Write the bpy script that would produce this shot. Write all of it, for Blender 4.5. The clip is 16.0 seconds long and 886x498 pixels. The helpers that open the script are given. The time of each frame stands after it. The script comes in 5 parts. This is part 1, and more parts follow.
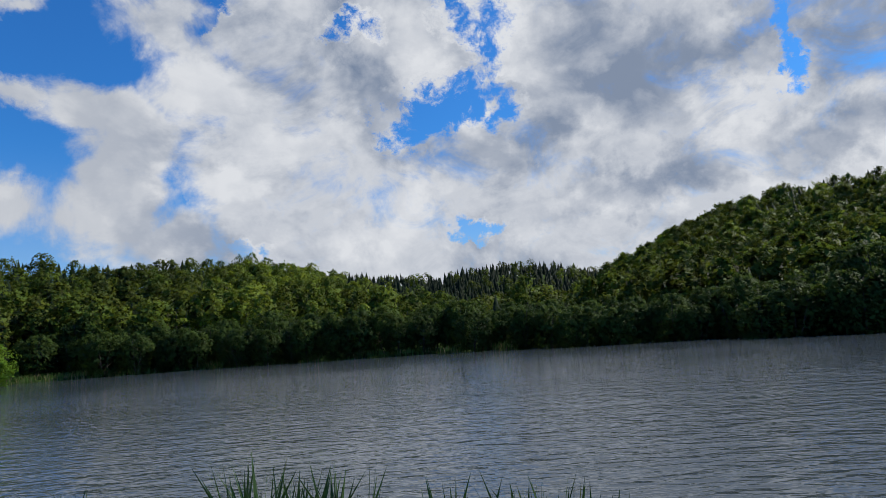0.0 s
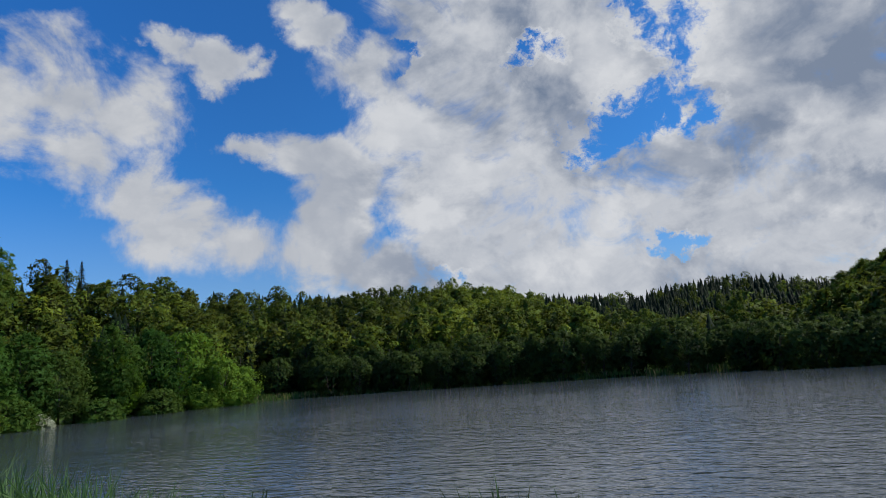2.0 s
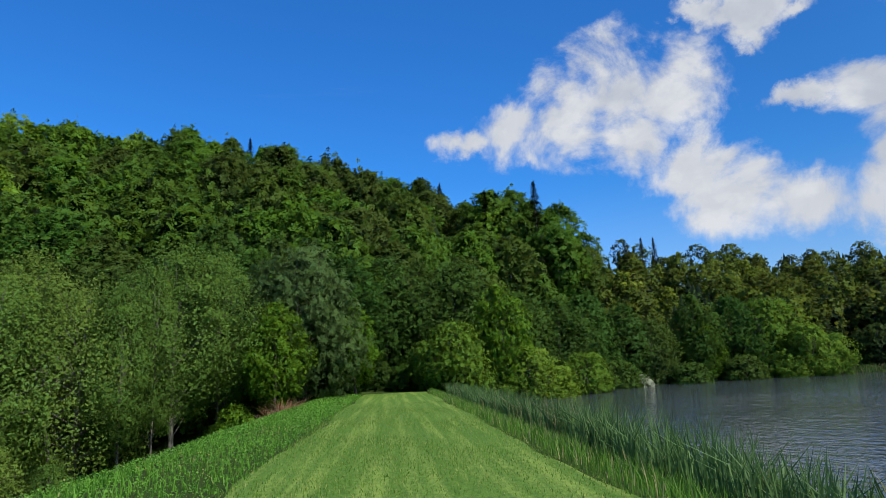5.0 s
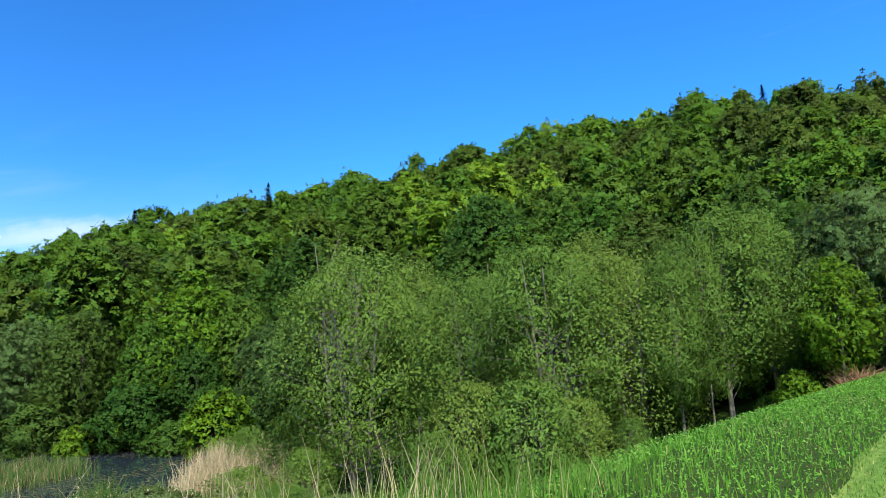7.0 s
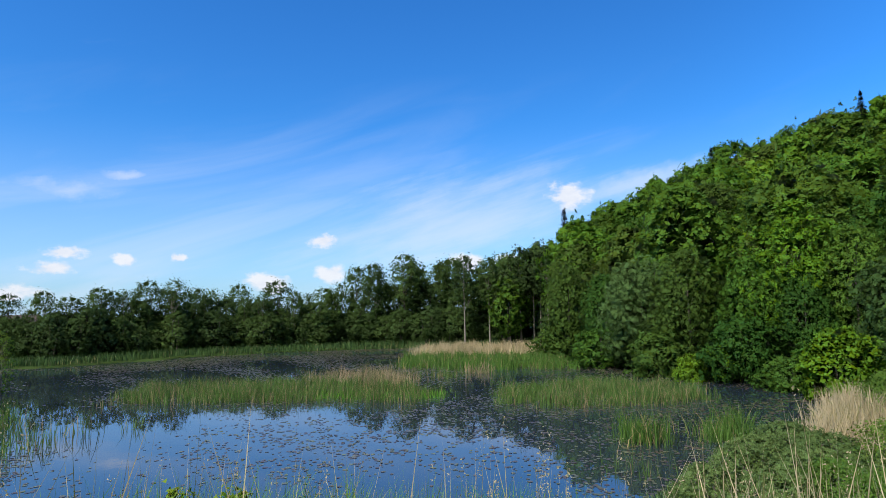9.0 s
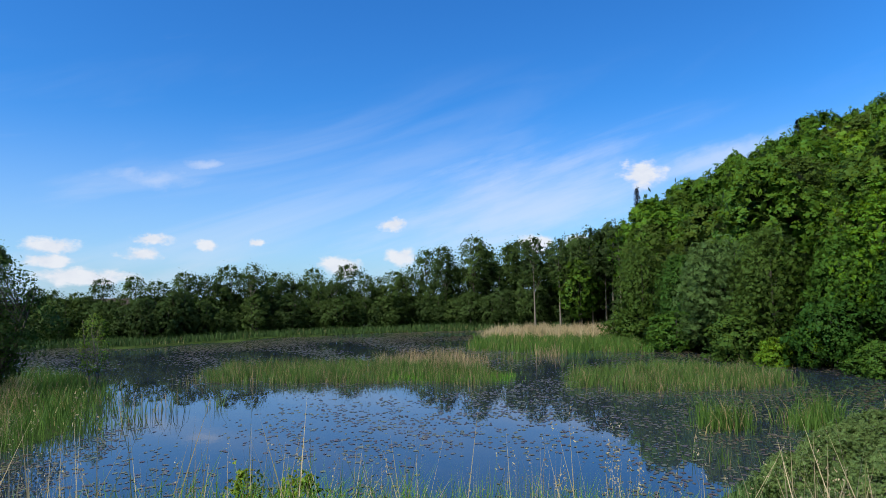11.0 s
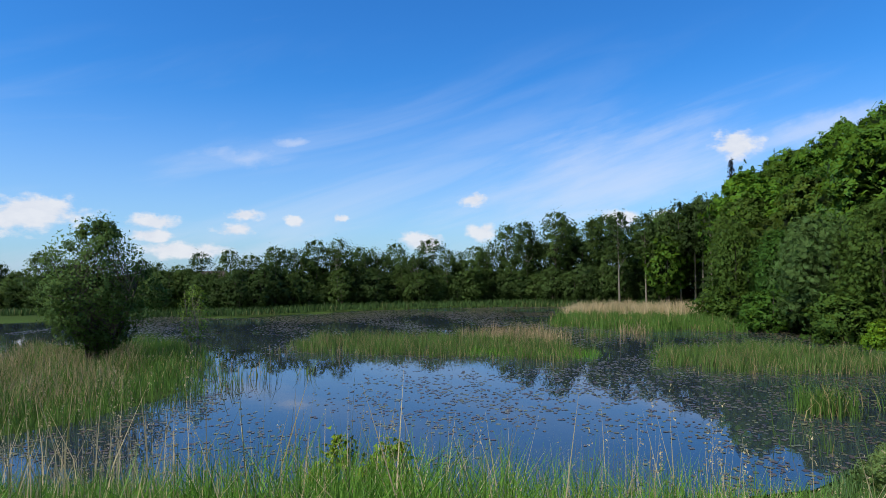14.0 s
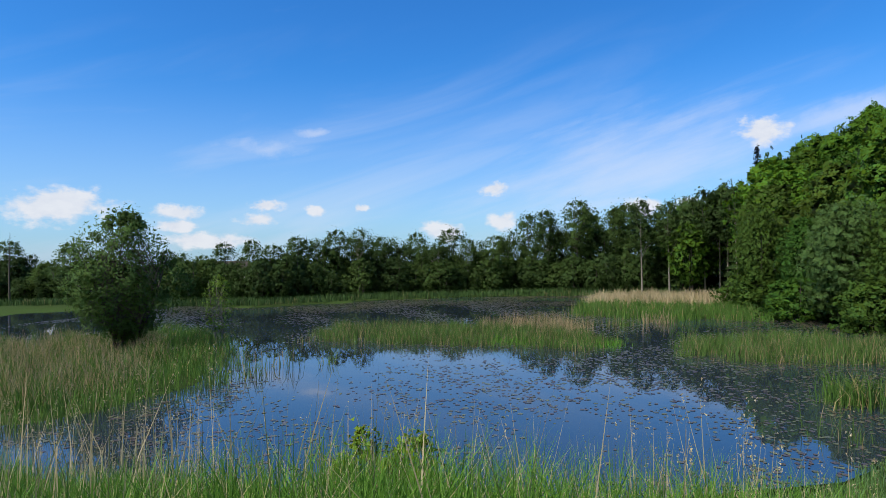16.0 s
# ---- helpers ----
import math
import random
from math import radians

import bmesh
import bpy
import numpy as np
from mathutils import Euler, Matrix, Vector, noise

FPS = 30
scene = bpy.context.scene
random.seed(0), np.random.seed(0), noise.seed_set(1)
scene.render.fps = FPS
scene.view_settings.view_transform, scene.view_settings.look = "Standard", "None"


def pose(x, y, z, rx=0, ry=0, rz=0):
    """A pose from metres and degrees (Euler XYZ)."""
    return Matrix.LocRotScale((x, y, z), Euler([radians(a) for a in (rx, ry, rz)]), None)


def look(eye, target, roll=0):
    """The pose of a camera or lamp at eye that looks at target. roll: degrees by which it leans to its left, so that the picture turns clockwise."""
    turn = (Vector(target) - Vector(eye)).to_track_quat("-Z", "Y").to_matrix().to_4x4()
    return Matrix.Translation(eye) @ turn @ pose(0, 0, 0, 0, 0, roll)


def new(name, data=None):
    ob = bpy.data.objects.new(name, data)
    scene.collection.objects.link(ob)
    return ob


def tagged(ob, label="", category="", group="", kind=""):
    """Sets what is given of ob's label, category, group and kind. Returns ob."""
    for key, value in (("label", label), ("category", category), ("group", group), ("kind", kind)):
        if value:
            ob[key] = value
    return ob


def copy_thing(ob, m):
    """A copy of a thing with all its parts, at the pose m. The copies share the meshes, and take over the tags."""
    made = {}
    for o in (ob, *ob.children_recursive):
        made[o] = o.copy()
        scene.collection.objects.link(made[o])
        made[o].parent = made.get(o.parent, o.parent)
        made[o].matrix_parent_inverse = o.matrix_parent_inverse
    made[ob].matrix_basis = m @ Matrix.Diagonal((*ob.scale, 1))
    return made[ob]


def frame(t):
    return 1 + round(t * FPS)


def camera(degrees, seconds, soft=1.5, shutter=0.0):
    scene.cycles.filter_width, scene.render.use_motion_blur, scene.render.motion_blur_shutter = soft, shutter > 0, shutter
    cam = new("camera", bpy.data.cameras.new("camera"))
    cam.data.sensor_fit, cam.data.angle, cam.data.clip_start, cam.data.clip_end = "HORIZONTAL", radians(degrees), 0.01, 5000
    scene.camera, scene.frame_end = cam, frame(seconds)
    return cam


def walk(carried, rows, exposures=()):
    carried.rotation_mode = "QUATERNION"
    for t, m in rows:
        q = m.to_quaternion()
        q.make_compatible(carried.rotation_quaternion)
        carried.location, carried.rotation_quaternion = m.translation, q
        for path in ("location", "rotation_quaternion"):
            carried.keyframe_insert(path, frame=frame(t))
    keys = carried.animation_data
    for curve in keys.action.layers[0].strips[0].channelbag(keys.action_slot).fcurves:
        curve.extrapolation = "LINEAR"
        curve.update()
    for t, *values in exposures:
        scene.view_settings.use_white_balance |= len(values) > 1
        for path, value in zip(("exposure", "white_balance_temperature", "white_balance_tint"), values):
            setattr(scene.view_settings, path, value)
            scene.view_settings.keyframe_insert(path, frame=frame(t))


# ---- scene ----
cam = camera(70.1, 16.0, soft=0.85)
ROWS = [
    (0.0, 0.642, -0.733, 1.567, -71.32, 7.55, -4.19),
    (0.5, 0.586, -0.577, 1.571, -64.37, 7.93, -4.79),
    (1.0, 0.625, -0.482, 1.591, -60.55, 8.31, -4.35),
    (1.5, 0.681, -0.399, 1.6, -58.09, 9.3, -3.82),
    (2.0, 0.606, -0.252, 1.602, -53.79, 10.78, -4.46),
    (2.5, 0.483, -0.095, 1.614, -45.39, 11.82, -4.63),
    (3.0, 0.257, 0.014, 1.583, -34.73, 12.54, -4.5),
    (5.3, -0.232, -0.358, 1.611, -0.57, 10.88, -1.91),
    (5.5, -0.288, -0.328, 1.601, 2.72, 10.79, -1.39),
    (6.0, -0.41, -0.205, 1.6, 13.27, 10.57, -1.91),
    (6.5, -0.591, -0.13, 1.623, 26.64, 10.38, -2.2),
    (7.0, -0.991, -0.177, 1.597, 40.67, 9.9, -2.21),
    (7.5, -1.221, -0.496, 1.644, 55.68, 9.35, -2.18),
    (8.0, -1.545, -0.796, 1.644, 68.54, 8.43, -1.57),
    (8.5, -1.843, -1.053, 1.586, 79.52, 7.08, -2.98),
    (9.0, -2.024, -1.245, 1.594, 90.09, 5.57, -1.0),
    (9.5, -2.128, -1.17, 1.579, 93.72, 4.58, 0.28),
    (10.0, -2.196, -1.195, 1.597, 95.01, 4.02, 0.07),
    (10.2, -2.214, -1.186, 1.607, 95.6, 4.14, -0.56),
    (12.5, -2.157, -1.211, 1.617, 98.0, 3.82, -0.87),
    (13.0, -2.13, -1.24, 1.599, 99.91, 3.35, -0.87),
    (13.5, -2.174, -1.278, 1.599, 101.93, 2.33, -1.0),
    (14.0, -2.246, -1.284, 1.592, 103.74, 1.98, -0.7),
    (14.5, -2.292, -1.295, 1.605, 104.68, 1.53, -0.72),
    (15.0, -2.348, -1.326, 1.604, 104.94, 1.28, -0.38),
    (15.5, -2.328, -1.328, 1.596, 105.26, 1.17, -0.83),
    (16.0, -2.318, -1.324, 1.607, 105.62, 1.03, -0.87),
]
EXPOSURE = [(0.0, -0.2), (1.5, -0.3), (3.0, -0.42), (5.5, 0.06), (6.0, 0.1), (7.0, 0.72), (8.0, 0.55), (9.0, 0.3), (16.0, 0.15)]
walk(cam, [(t, pose(x, y, z, 0, 0, yaw) @ pose(0, 0, 0, 90 + pitch, 0, 0) @ pose(0, 0, 0, 0, 0, roll)) for t, x, y, z, yaw, pitch, roll in ROWS], EXPOSURE)

# ---- light: afternoon sun over the lake, blue sky, broken cloud above the lake ----
SUN_AZ, SUN_EL = 134.0, 50.0
sun_dir = Vector((math.sin(radians(SUN_AZ)) * math.cos(radians(SUN_EL)), math.cos(radians(SUN_AZ)) * math.cos(radians(SUN_EL)), math.sin(radians(SUN_EL))))
sun = new("sun", bpy.data.lights.new("sun", "SUN"))
sun.data.energy, sun.data.angle, sun.data.color = 4.6, radians(0.6), (1.0, 0.95, 0.86)
sun.matrix_world = look((0, 0, 300), Vector((0, 0, 300)) - sun_dir)


class Nodes:
    """Short hand for writing node trees."""

    def __init__(self, tree):
        self.tree = tree
        tree.nodes.clear()

    def add(self, kind, inputs=()):
        n = self.tree.nodes.new(kind)
        for k, v in dict(inputs).items():
            if isinstance(v, bpy.types.NodeSocket):
                self.tree.links.new(v, n.inputs[k])
            else:
                n.inputs[k].default_value = v
        return n

    def math(self, op, a, b=0.0, clamp=False):
        n = self.add("ShaderNodeMath", {0: a, 1: b})
        n.operation, n.use_clamp = op, clamp
        return n.outputs[0]

    def vmath(self, op, a, b=(0, 0, 0)):
        n = self.add("ShaderNodeVectorMath", {0: a, 1: b})
        n.operation = op
        return n.outputs["Value"] if op in ("DOT_PRODUCT", "LENGTH") else n.outputs[0]

    def noise(self, vec, scale, detail=4.0, rough=0.55, out="Fac", distortion=0.0):
        n = self.add("ShaderNodeTexNoise", {"Vector": vec, "Scale": scale, "Detail": detail, "Roughness": rough, "Distortion": distortion})
        return n.outputs[out]

    def range(self, v, a, b, c=0.0, d=1.0, smooth=False):
        n = self.add("ShaderNodeMapRange", {"Value": v, "From Min": a, "From Max": b, "To Min": c, "To Max": d})
        n.interpolation_type = "SMOOTHSTEP" if smooth else "LINEAR"
        return n.outputs[0]

    def mix(self, fac, a, b, blend="MIX"):
        n = self.add("ShaderNodeMix")
        n.data_type, n.blend_type = "RGBA", blend
        for k, v in ((0, fac), (6, a), (7, b)):
            if isinstance(v, bpy.types.NodeSocket):
                self.tree.links.new(v, n.inputs[k])
            else:
                n.inputs[k].default_value = v if k == 0 else (*v, 1.0)
        return n.outputs[2]

    def ramp(self, fac, stops):
        n = self.add("ShaderNodeValToRGB", {"Fac": fac})
        e = n.color_ramp.elements
        while len(e) < len(stops):
            e.new(0.5)
        for el, (p, c) in zip(e, stops):
            el.position, el.color = p, (*c, 1.0)
        return n.outputs[0]


def yaw_dir(az, el=0.0):
    """Unit direction for a heading in degrees to the left of +y, and a height angle."""
    return (-math.sin(radians(az)) * math.cos(radians(el)), math.cos(radians(az)) * math.cos(radians(el)), math.sin(radians(el)))


world = bpy.data.worlds.new("sky")
scene.world = world
world.use_nodes = True
W = Nodes(world.node_tree)
d = W.add("ShaderNodeTexCoord").outputs["Generated"]
xyz = W.add("ShaderNodeSeparateXYZ", {0: d}).outputs
up = W.math("MAXIMUM", xyz[2], 0.0)
air = W.add("ShaderNodeTexSky")
air.sky_type, air.sun_disc, air.sun_elevation, air.sun_rotation = "NISHITA", False, radians(SUN_EL), radians(SUN_AZ)
air.air_density, air.dust_density, air.ozone_density = 1.0, 0.6, 2.0
sky = air.outputs[0]
sky = W.add("ShaderNodeHueSaturation", {"Color": sky, "Saturation": 1.25, "Value": 1.0}).outputs[0]
sky = W.mix(1.0, sky, (0.46, 1.08, 1.6), "MULTIPLY")
flat = W.vmath("NORMALIZE", W.vmath("MULTIPLY", d, (1, 1, 0)))
sky = W.mix(W.range(W.vmath("DOT_PRODUCT", flat, yaw_dir(15)), 0.55, 1.0, 0.0, 1.0, smooth=True), sky, W.mix(1.0, sky, (1.12, 1.22, 1.26), "MULTIPLY"))


def bent(scale, amount):
    """Directions shifted by a ragged noise, which tears the outlines of clouds."""
    shift = W.vmath("SUBTRACT", W.noise(d, scale, 6.0, 0.62, out="Color"), (0.5, 0.5, 0.5))
    return W.vmath("ADD", d, W.vmath("MULTIPLY", shift, (amount, amount, amount)))


torn_wide, torn_mid, torn_fine = bent(7.0, 0.24), bent(11.0, 0.1), bent(26.0, 0.026)


def puff(az, el, wide, high, tilt=0.0, d=torn_wide):
    """A single cloud's soft bulk: 1 in its middle, 0 at its rim."""
    c = Vector(yaw_dir(az, el))
    side = Vector((math.cos(radians(az)), math.sin(radians(az)), 0))
    top = side.cross(c) * -1 if side.cross(c).z < 0 else side.cross(c)
    a, b = side * math.cos(radians(tilt)) + top * math.sin(radians(tilt)), top * math.cos(radians(tilt)) - side * math.sin(radians(tilt))
    u = W.math("DIVIDE", W.vmath("DOT_PRODUCT", d, tuple(a)), math.sin(radians(wide)))
    v = W.math("DIVIDE", W.math("SUBTRACT", W.vmath("DOT_PRODUCT", d, tuple(b)), c.dot(b)), math.sin(radians(high)))
    r = W.math("SQRT", W.math("ADD", W.math("MULTIPLY", u, u), W.math("MULTIPLY", v, v)))
    ahead = W.math("GREATER_THAN", W.vmath("DOT_PRODUCT", d, tuple(c)), 0.3)
    return W.math("MULTIPLY", W.range(r, 0.0, 1.0, 1.0, 0.0), ahead)


def highest(specs, d=torn_wide):
    best = puff(*specs[0], d)
    for spec in specs[1:]:
        best = W.math("MAXIMUM", best, puff(*spec, d))
    return best


def billows(vec, scale, out="Distance"):
    """Rounded heads of cloud: small in the middle of each, larger in the creases between."""
    v = W.add("ShaderNodeTexVoronoi", {"Vector": vec, "Scale": scale})
    v.feature = "SMOOTH_F1"
    v.inputs["Smoothness"].default_value = 0.55
    return v.outputs[out]


# broken cumulus deck above the lake, with its blue gaps
bulk_at = W.vmath("ADD", W.vmath("MULTIPLY", d, (1.0, 1.0, 1.35)), (2.3, 0.7, 4.1))
torn = W.noise(bulk_at, 5.0, 6.0, 0.6, out="Color")
curled = W.vmath("ADD", bulk_at, W.vmath("MULTIPLY", W.vmath("SUBTRACT", torn, (0.5, 0.5, 0.5)), (0.22, 0.22, 0.22)))
heads, crumbs = billows(curled, 7.5), billows(curled, 21.0)
puffed = W.math("SUBTRACT", 0.42, W.math("ADD", W.math("MULTIPLY", heads, 0.62), W.math("MULTIPLY", crumbs, 0.38)))
big = W.noise(bulk_at, 3.1, 10.0, 0.57, distortion=0.25)
cover = W.range(W.vmath("DOT_PRODUCT", flat, yaw_dir(-97)), 0.54, 0.74, 0.0, 1.0, smooth=True)
gaps = highest([(-75.6, 25.5, 4.5, 6.0, 0), (-71.8, 21.2, 7.0, 4.2, 35), (-68.8, 19.2, 5.0, 3.4, 0), (-75.6, 19.6, 3.0, 3.0, 0), (-62.9, 26.4, 4.5, 1.8, -10), (-45.5, 11.0, 5.0, 3.0, 0), (-75.8, 8.8, 3.6, 1.6, 0),
                (-100.8, 20.0, 1.9, 4.2, -20), (-53.6, 9.4, 2.6, 1.5, 0), (-39, 23.7, 9, 4.6, 0), (-38, 16.6, 9, 4.2, 0), (-48.8, 29.2, 4.0, 1.6, 0)])
tatter = W.math("ADD", gaps, W.math("MULTIPLY", W.math("SUBTRACT", W.noise(curled, 11.0, 9.0, 0.68), 0.5), 2.6))
gaps = W.math("MULTIPLY", W.range(tatter, 0.15, 1.0), W.range(gaps, 0.0, 0.25))
ragged = W.noise(bulk_at, 9.0, 9.0, 0.66, distortion=0.5)
lumps = W.math("ADD", W.math("ADD", W.math("MULTIPLY", W.math("SUBTRACT", big, 0.5), 1.0), W.math("MULTIPLY", W.math("SUBTRACT", ragged, 0.5), 1.35)), W.math("MULTIPLY", puffed, 0.34))
dens = W.math("SUBTRACT", W.math("ADD", W.range(cover, 0.0, 1.0, -0.6, 0.48), lumps), W.math("MULTIPLY", gaps, 0.8))
sheet_mask = W.range(dens, -0.04, 0.42, 0.0, 1.0, smooth=True)
# a wedge of white cloud beside the deck, and the smaller ones below and above it
single = highest([(-7.4, 20.3, 4.6, 2.2, 8), (-12.4, 21.6, 7.5, 4.4, 12), (-17.5, 22.4, 8.0, 6.0, 12), (-22.5, 23.4, 7.8, 7.4, 0), (-26, 22.6, 6.0, 6.6, 0), (-23.5, 19.4, 6.0, 4.8, -30), (-27.7, 16.0, 4.6, 4.8, -40),
                  (-30.8, 13.2, 6.6, 5.0, 0), (-36.5, 12.2, 8.0, 5.0, 0), (-39.5, 11.2, 8.0, 4.8, 0), (-42.5, 10.6, 8.0, 5.0, 0), (-49, 8.8, 8.5, 4.4, 0), (-29.4, 28.7, 4.4, 2.0, -12), (-33.5, 27.6, 5.2, 2.4, -10), (-36.8, 26.7, 3.4, 1.5, 0), (-46, 17, 8, 5, 5), (-37.5, 20.0, 5.0, 2.0, 0), (-42, 20.0, 7, 3.4, 0), (-41.8, 31.5, 3.2, 2.4, 30), (-43.5, 29.8, 4.0, 2.4, 30), (-46.8, 26.6, 7, 5, 0), (-44.5, 14.2, 6, 4.4, 0), (-51, 22, 8, 7, 0)], torn_mid)
dn = W.noise(d, 7.0, 9.0, 0.62, distortion=0.4)
wisp = W.math("ADD", W.math("MULTIPLY", W.math("SUBTRACT", dn, 0.5), 2.0), W.math("MULTIPLY", puffed, 0.55))
single_mask = W.math("MULTIPLY", W.range(W.math("ADD", single, wisp), 0.16, 0.68, 0.0, 1.0, smooth=True), W.range(single, 0.0, 0.14))
# small fair-weather clouds low over the pond
low = puff(78.6, 10.0, 2.5, 1.9, 0.0, torn_fine)
for spec in ((100.8, 6.4, 1.8, 0.9, 8), (100.3, 3.5, 2.2, 1.2, 0), (105.5, 2.7, 3.0, 1.4, 0), (113, 4.9, 0.9, 0.6, 0), (117, 4.6, 1.3, 0.7, 0), (121.3, 5.1, 2.4, 0.9, 0),
             (122, 3.7, 2.6, 0.8, 0), (128.3, 4.4, 3.0, 1.1, 0), (128.5, 3.2, 2.8, 1.0, 0), (137, 4.7, 6.0, 2.2, 4), (126, 2.0, 6.0, 1.0, 0), (84, 4.0, 3.0, 1.3, 0), (88, 4.4, 2.5, 1.3, 0)):
    low = W.math("MAXIMUM", low, puff(*spec, torn_fine))
ln = W.noise(W.vmath("MULTIPLY", d, (1, 1, 1.8)), 30.0, 7.0, 0.6)
low_mask = W.range(W.math("ADD", low, W.math("MULTIPLY", W.math("SUBTRACT", ln, 0.5), 1.4)), 0.22, 0.68, 0.0, 0.92, smooth=True)
low_mask = W.math("MULTIPLY", low_mask, W.range(low, 0.0, 0.15))
pondward = W.range(W.vmath("DOT_PRODUCT", flat, yaw_dir(105)), 0.45, 0.85, 0.0, 1.0, smooth=True)
streak = W.vmath("ADD", W.vmath("MULTIPLY", d, (0.7, 1.0, 5.5)), W.vmath("MULTIPLY", W.add("ShaderNodeCombineXYZ", {2: xyz[1]}).outputs[0], (0, 0, -1.6)))
cn = W.noise(streak, 2.2, 8.0, 0.55, distortion=0.6)
cirrus = W.math("MULTIPLY", W.math("MULTIPLY", W.range(cn, 0.46, 0.76, 0.0, 0.34, smooth=True), pondward), W.range(up, 0.06, 0.36, 1.0, 0.0))
# a longer soft streak low on each side of the pond
veil = highest([(121, 10.0, 7.0, 1.5, 4), (117, 11.3, 3.0, 0.8, 0), (72, 10.8, 14, 1.8, 9), (90, 8, 26, 7.0, 9)], torn_fine)
veil = W.range(W.math("ADD", veil, W.math("MULTIPLY", W.math("SUBTRACT", W.noise(streak, 5.0, 7.0, 0.6), 0.5), 1.3)), 0.2, 1.1, 0.0, 0.5, smooth=True)
cirrus = W.math("MAXIMUM", cirrus, veil)
haze = W.range(up, 0.0, 0.3, 0.46, 0.0, smooth=True)
mask = W.math("MAXIMUM", single_mask, sheet_mask)
# bellies are grey, the sides turned to the sun white: the bulk here against the bulk a little nearer the sun
sunward = W.noise(W.vmath("ADD", bulk_at, tuple(0.07 * sun_dir)), 3.1, 10.0, 0.57, distortion=0.25)
turned = W.range(W.math("SUBTRACT", sunward, big), -0.07, 0.11, 0.0, 0.62, smooth=True)
thick = W.range(dens, 0.3, 0.95, 0.0, 0.48, smooth=True)
fleece = W.range(W.math("ADD", puffed, W.math("MULTIPLY", W.math("SUBTRACT", ragged, 0.5), 0.7)), -0.14, 0.18, 0.2, -0.24)
heavy = highest([(-87, 21.5, 15, 9.5, -10), (-81.5, 18.5, 7.5, 7.0, 0), (-96, 22, 10, 7, 0), (-89, 12.0, 13, 4.8, 12), (-106, 18.5, 9, 7, 0), (-104, 13, 10, 4.5, 0)])
belly = W.range(W.math("ADD", heavy, W.math("MULTIPLY", W.math("SUBTRACT", W.noise(bulk_at, 5.0, 7.0, 0.55, distortion=0.4), 0.5), 1.1)), 0.1, 0.85, 0.0, 0.74, smooth=True)
grey = W.math("MAXIMUM", W.math("ADD", turned, thick), belly)
grey = W.math("MULTIPLY", W.math("ADD", grey, fleece, clamp=True), W.range(cover, 0.0, 1.0, 0.5, 1.0))
grey = W.math("MAXIMUM", grey, W.math("MULTIPLY", W.range(puffed, -0.1, 0.12, 0.3, 0.0), W.range(dn, 0.4, 0.6, 1.0, 0.4)))
white = W.mix(cover, (7.3, 7.55, 8.0), (8.3, 8.55, 9.0))
cloud = W.mix(grey, white, (2.15, 2.8, 4.05))
col = W.mix(haze, sky, (4.9, 5.35, 7.4))
col = W.mix(cirrus, col, (6.7, 7.15, 8.4))
col = W.mix(low_mask, col, W.mix(W.range(ln, 0.35, 0.6, 0.35, 0.0), (7.3, 7.5, 8.0), (5.0, 5.5, 6.8)))
col = W.mix(mask, col, cloud)
bg = W.add("ShaderNodeBackground", {"Color": col, "Strength": 0.10})
W.tree.links.new(bg.outputs[0], W.add("ShaderNodeOutputWorld").inputs[0])


# ---- materials ----
def material(name):
    m = bpy.data.materials.new(name)
    m.use_nodes = True
    return m, Nodes(m.node_tree)


def finish(N, shader):
    N.tree.links.new(shader, N.add("ShaderNodeOutputMaterial").inputs[0])


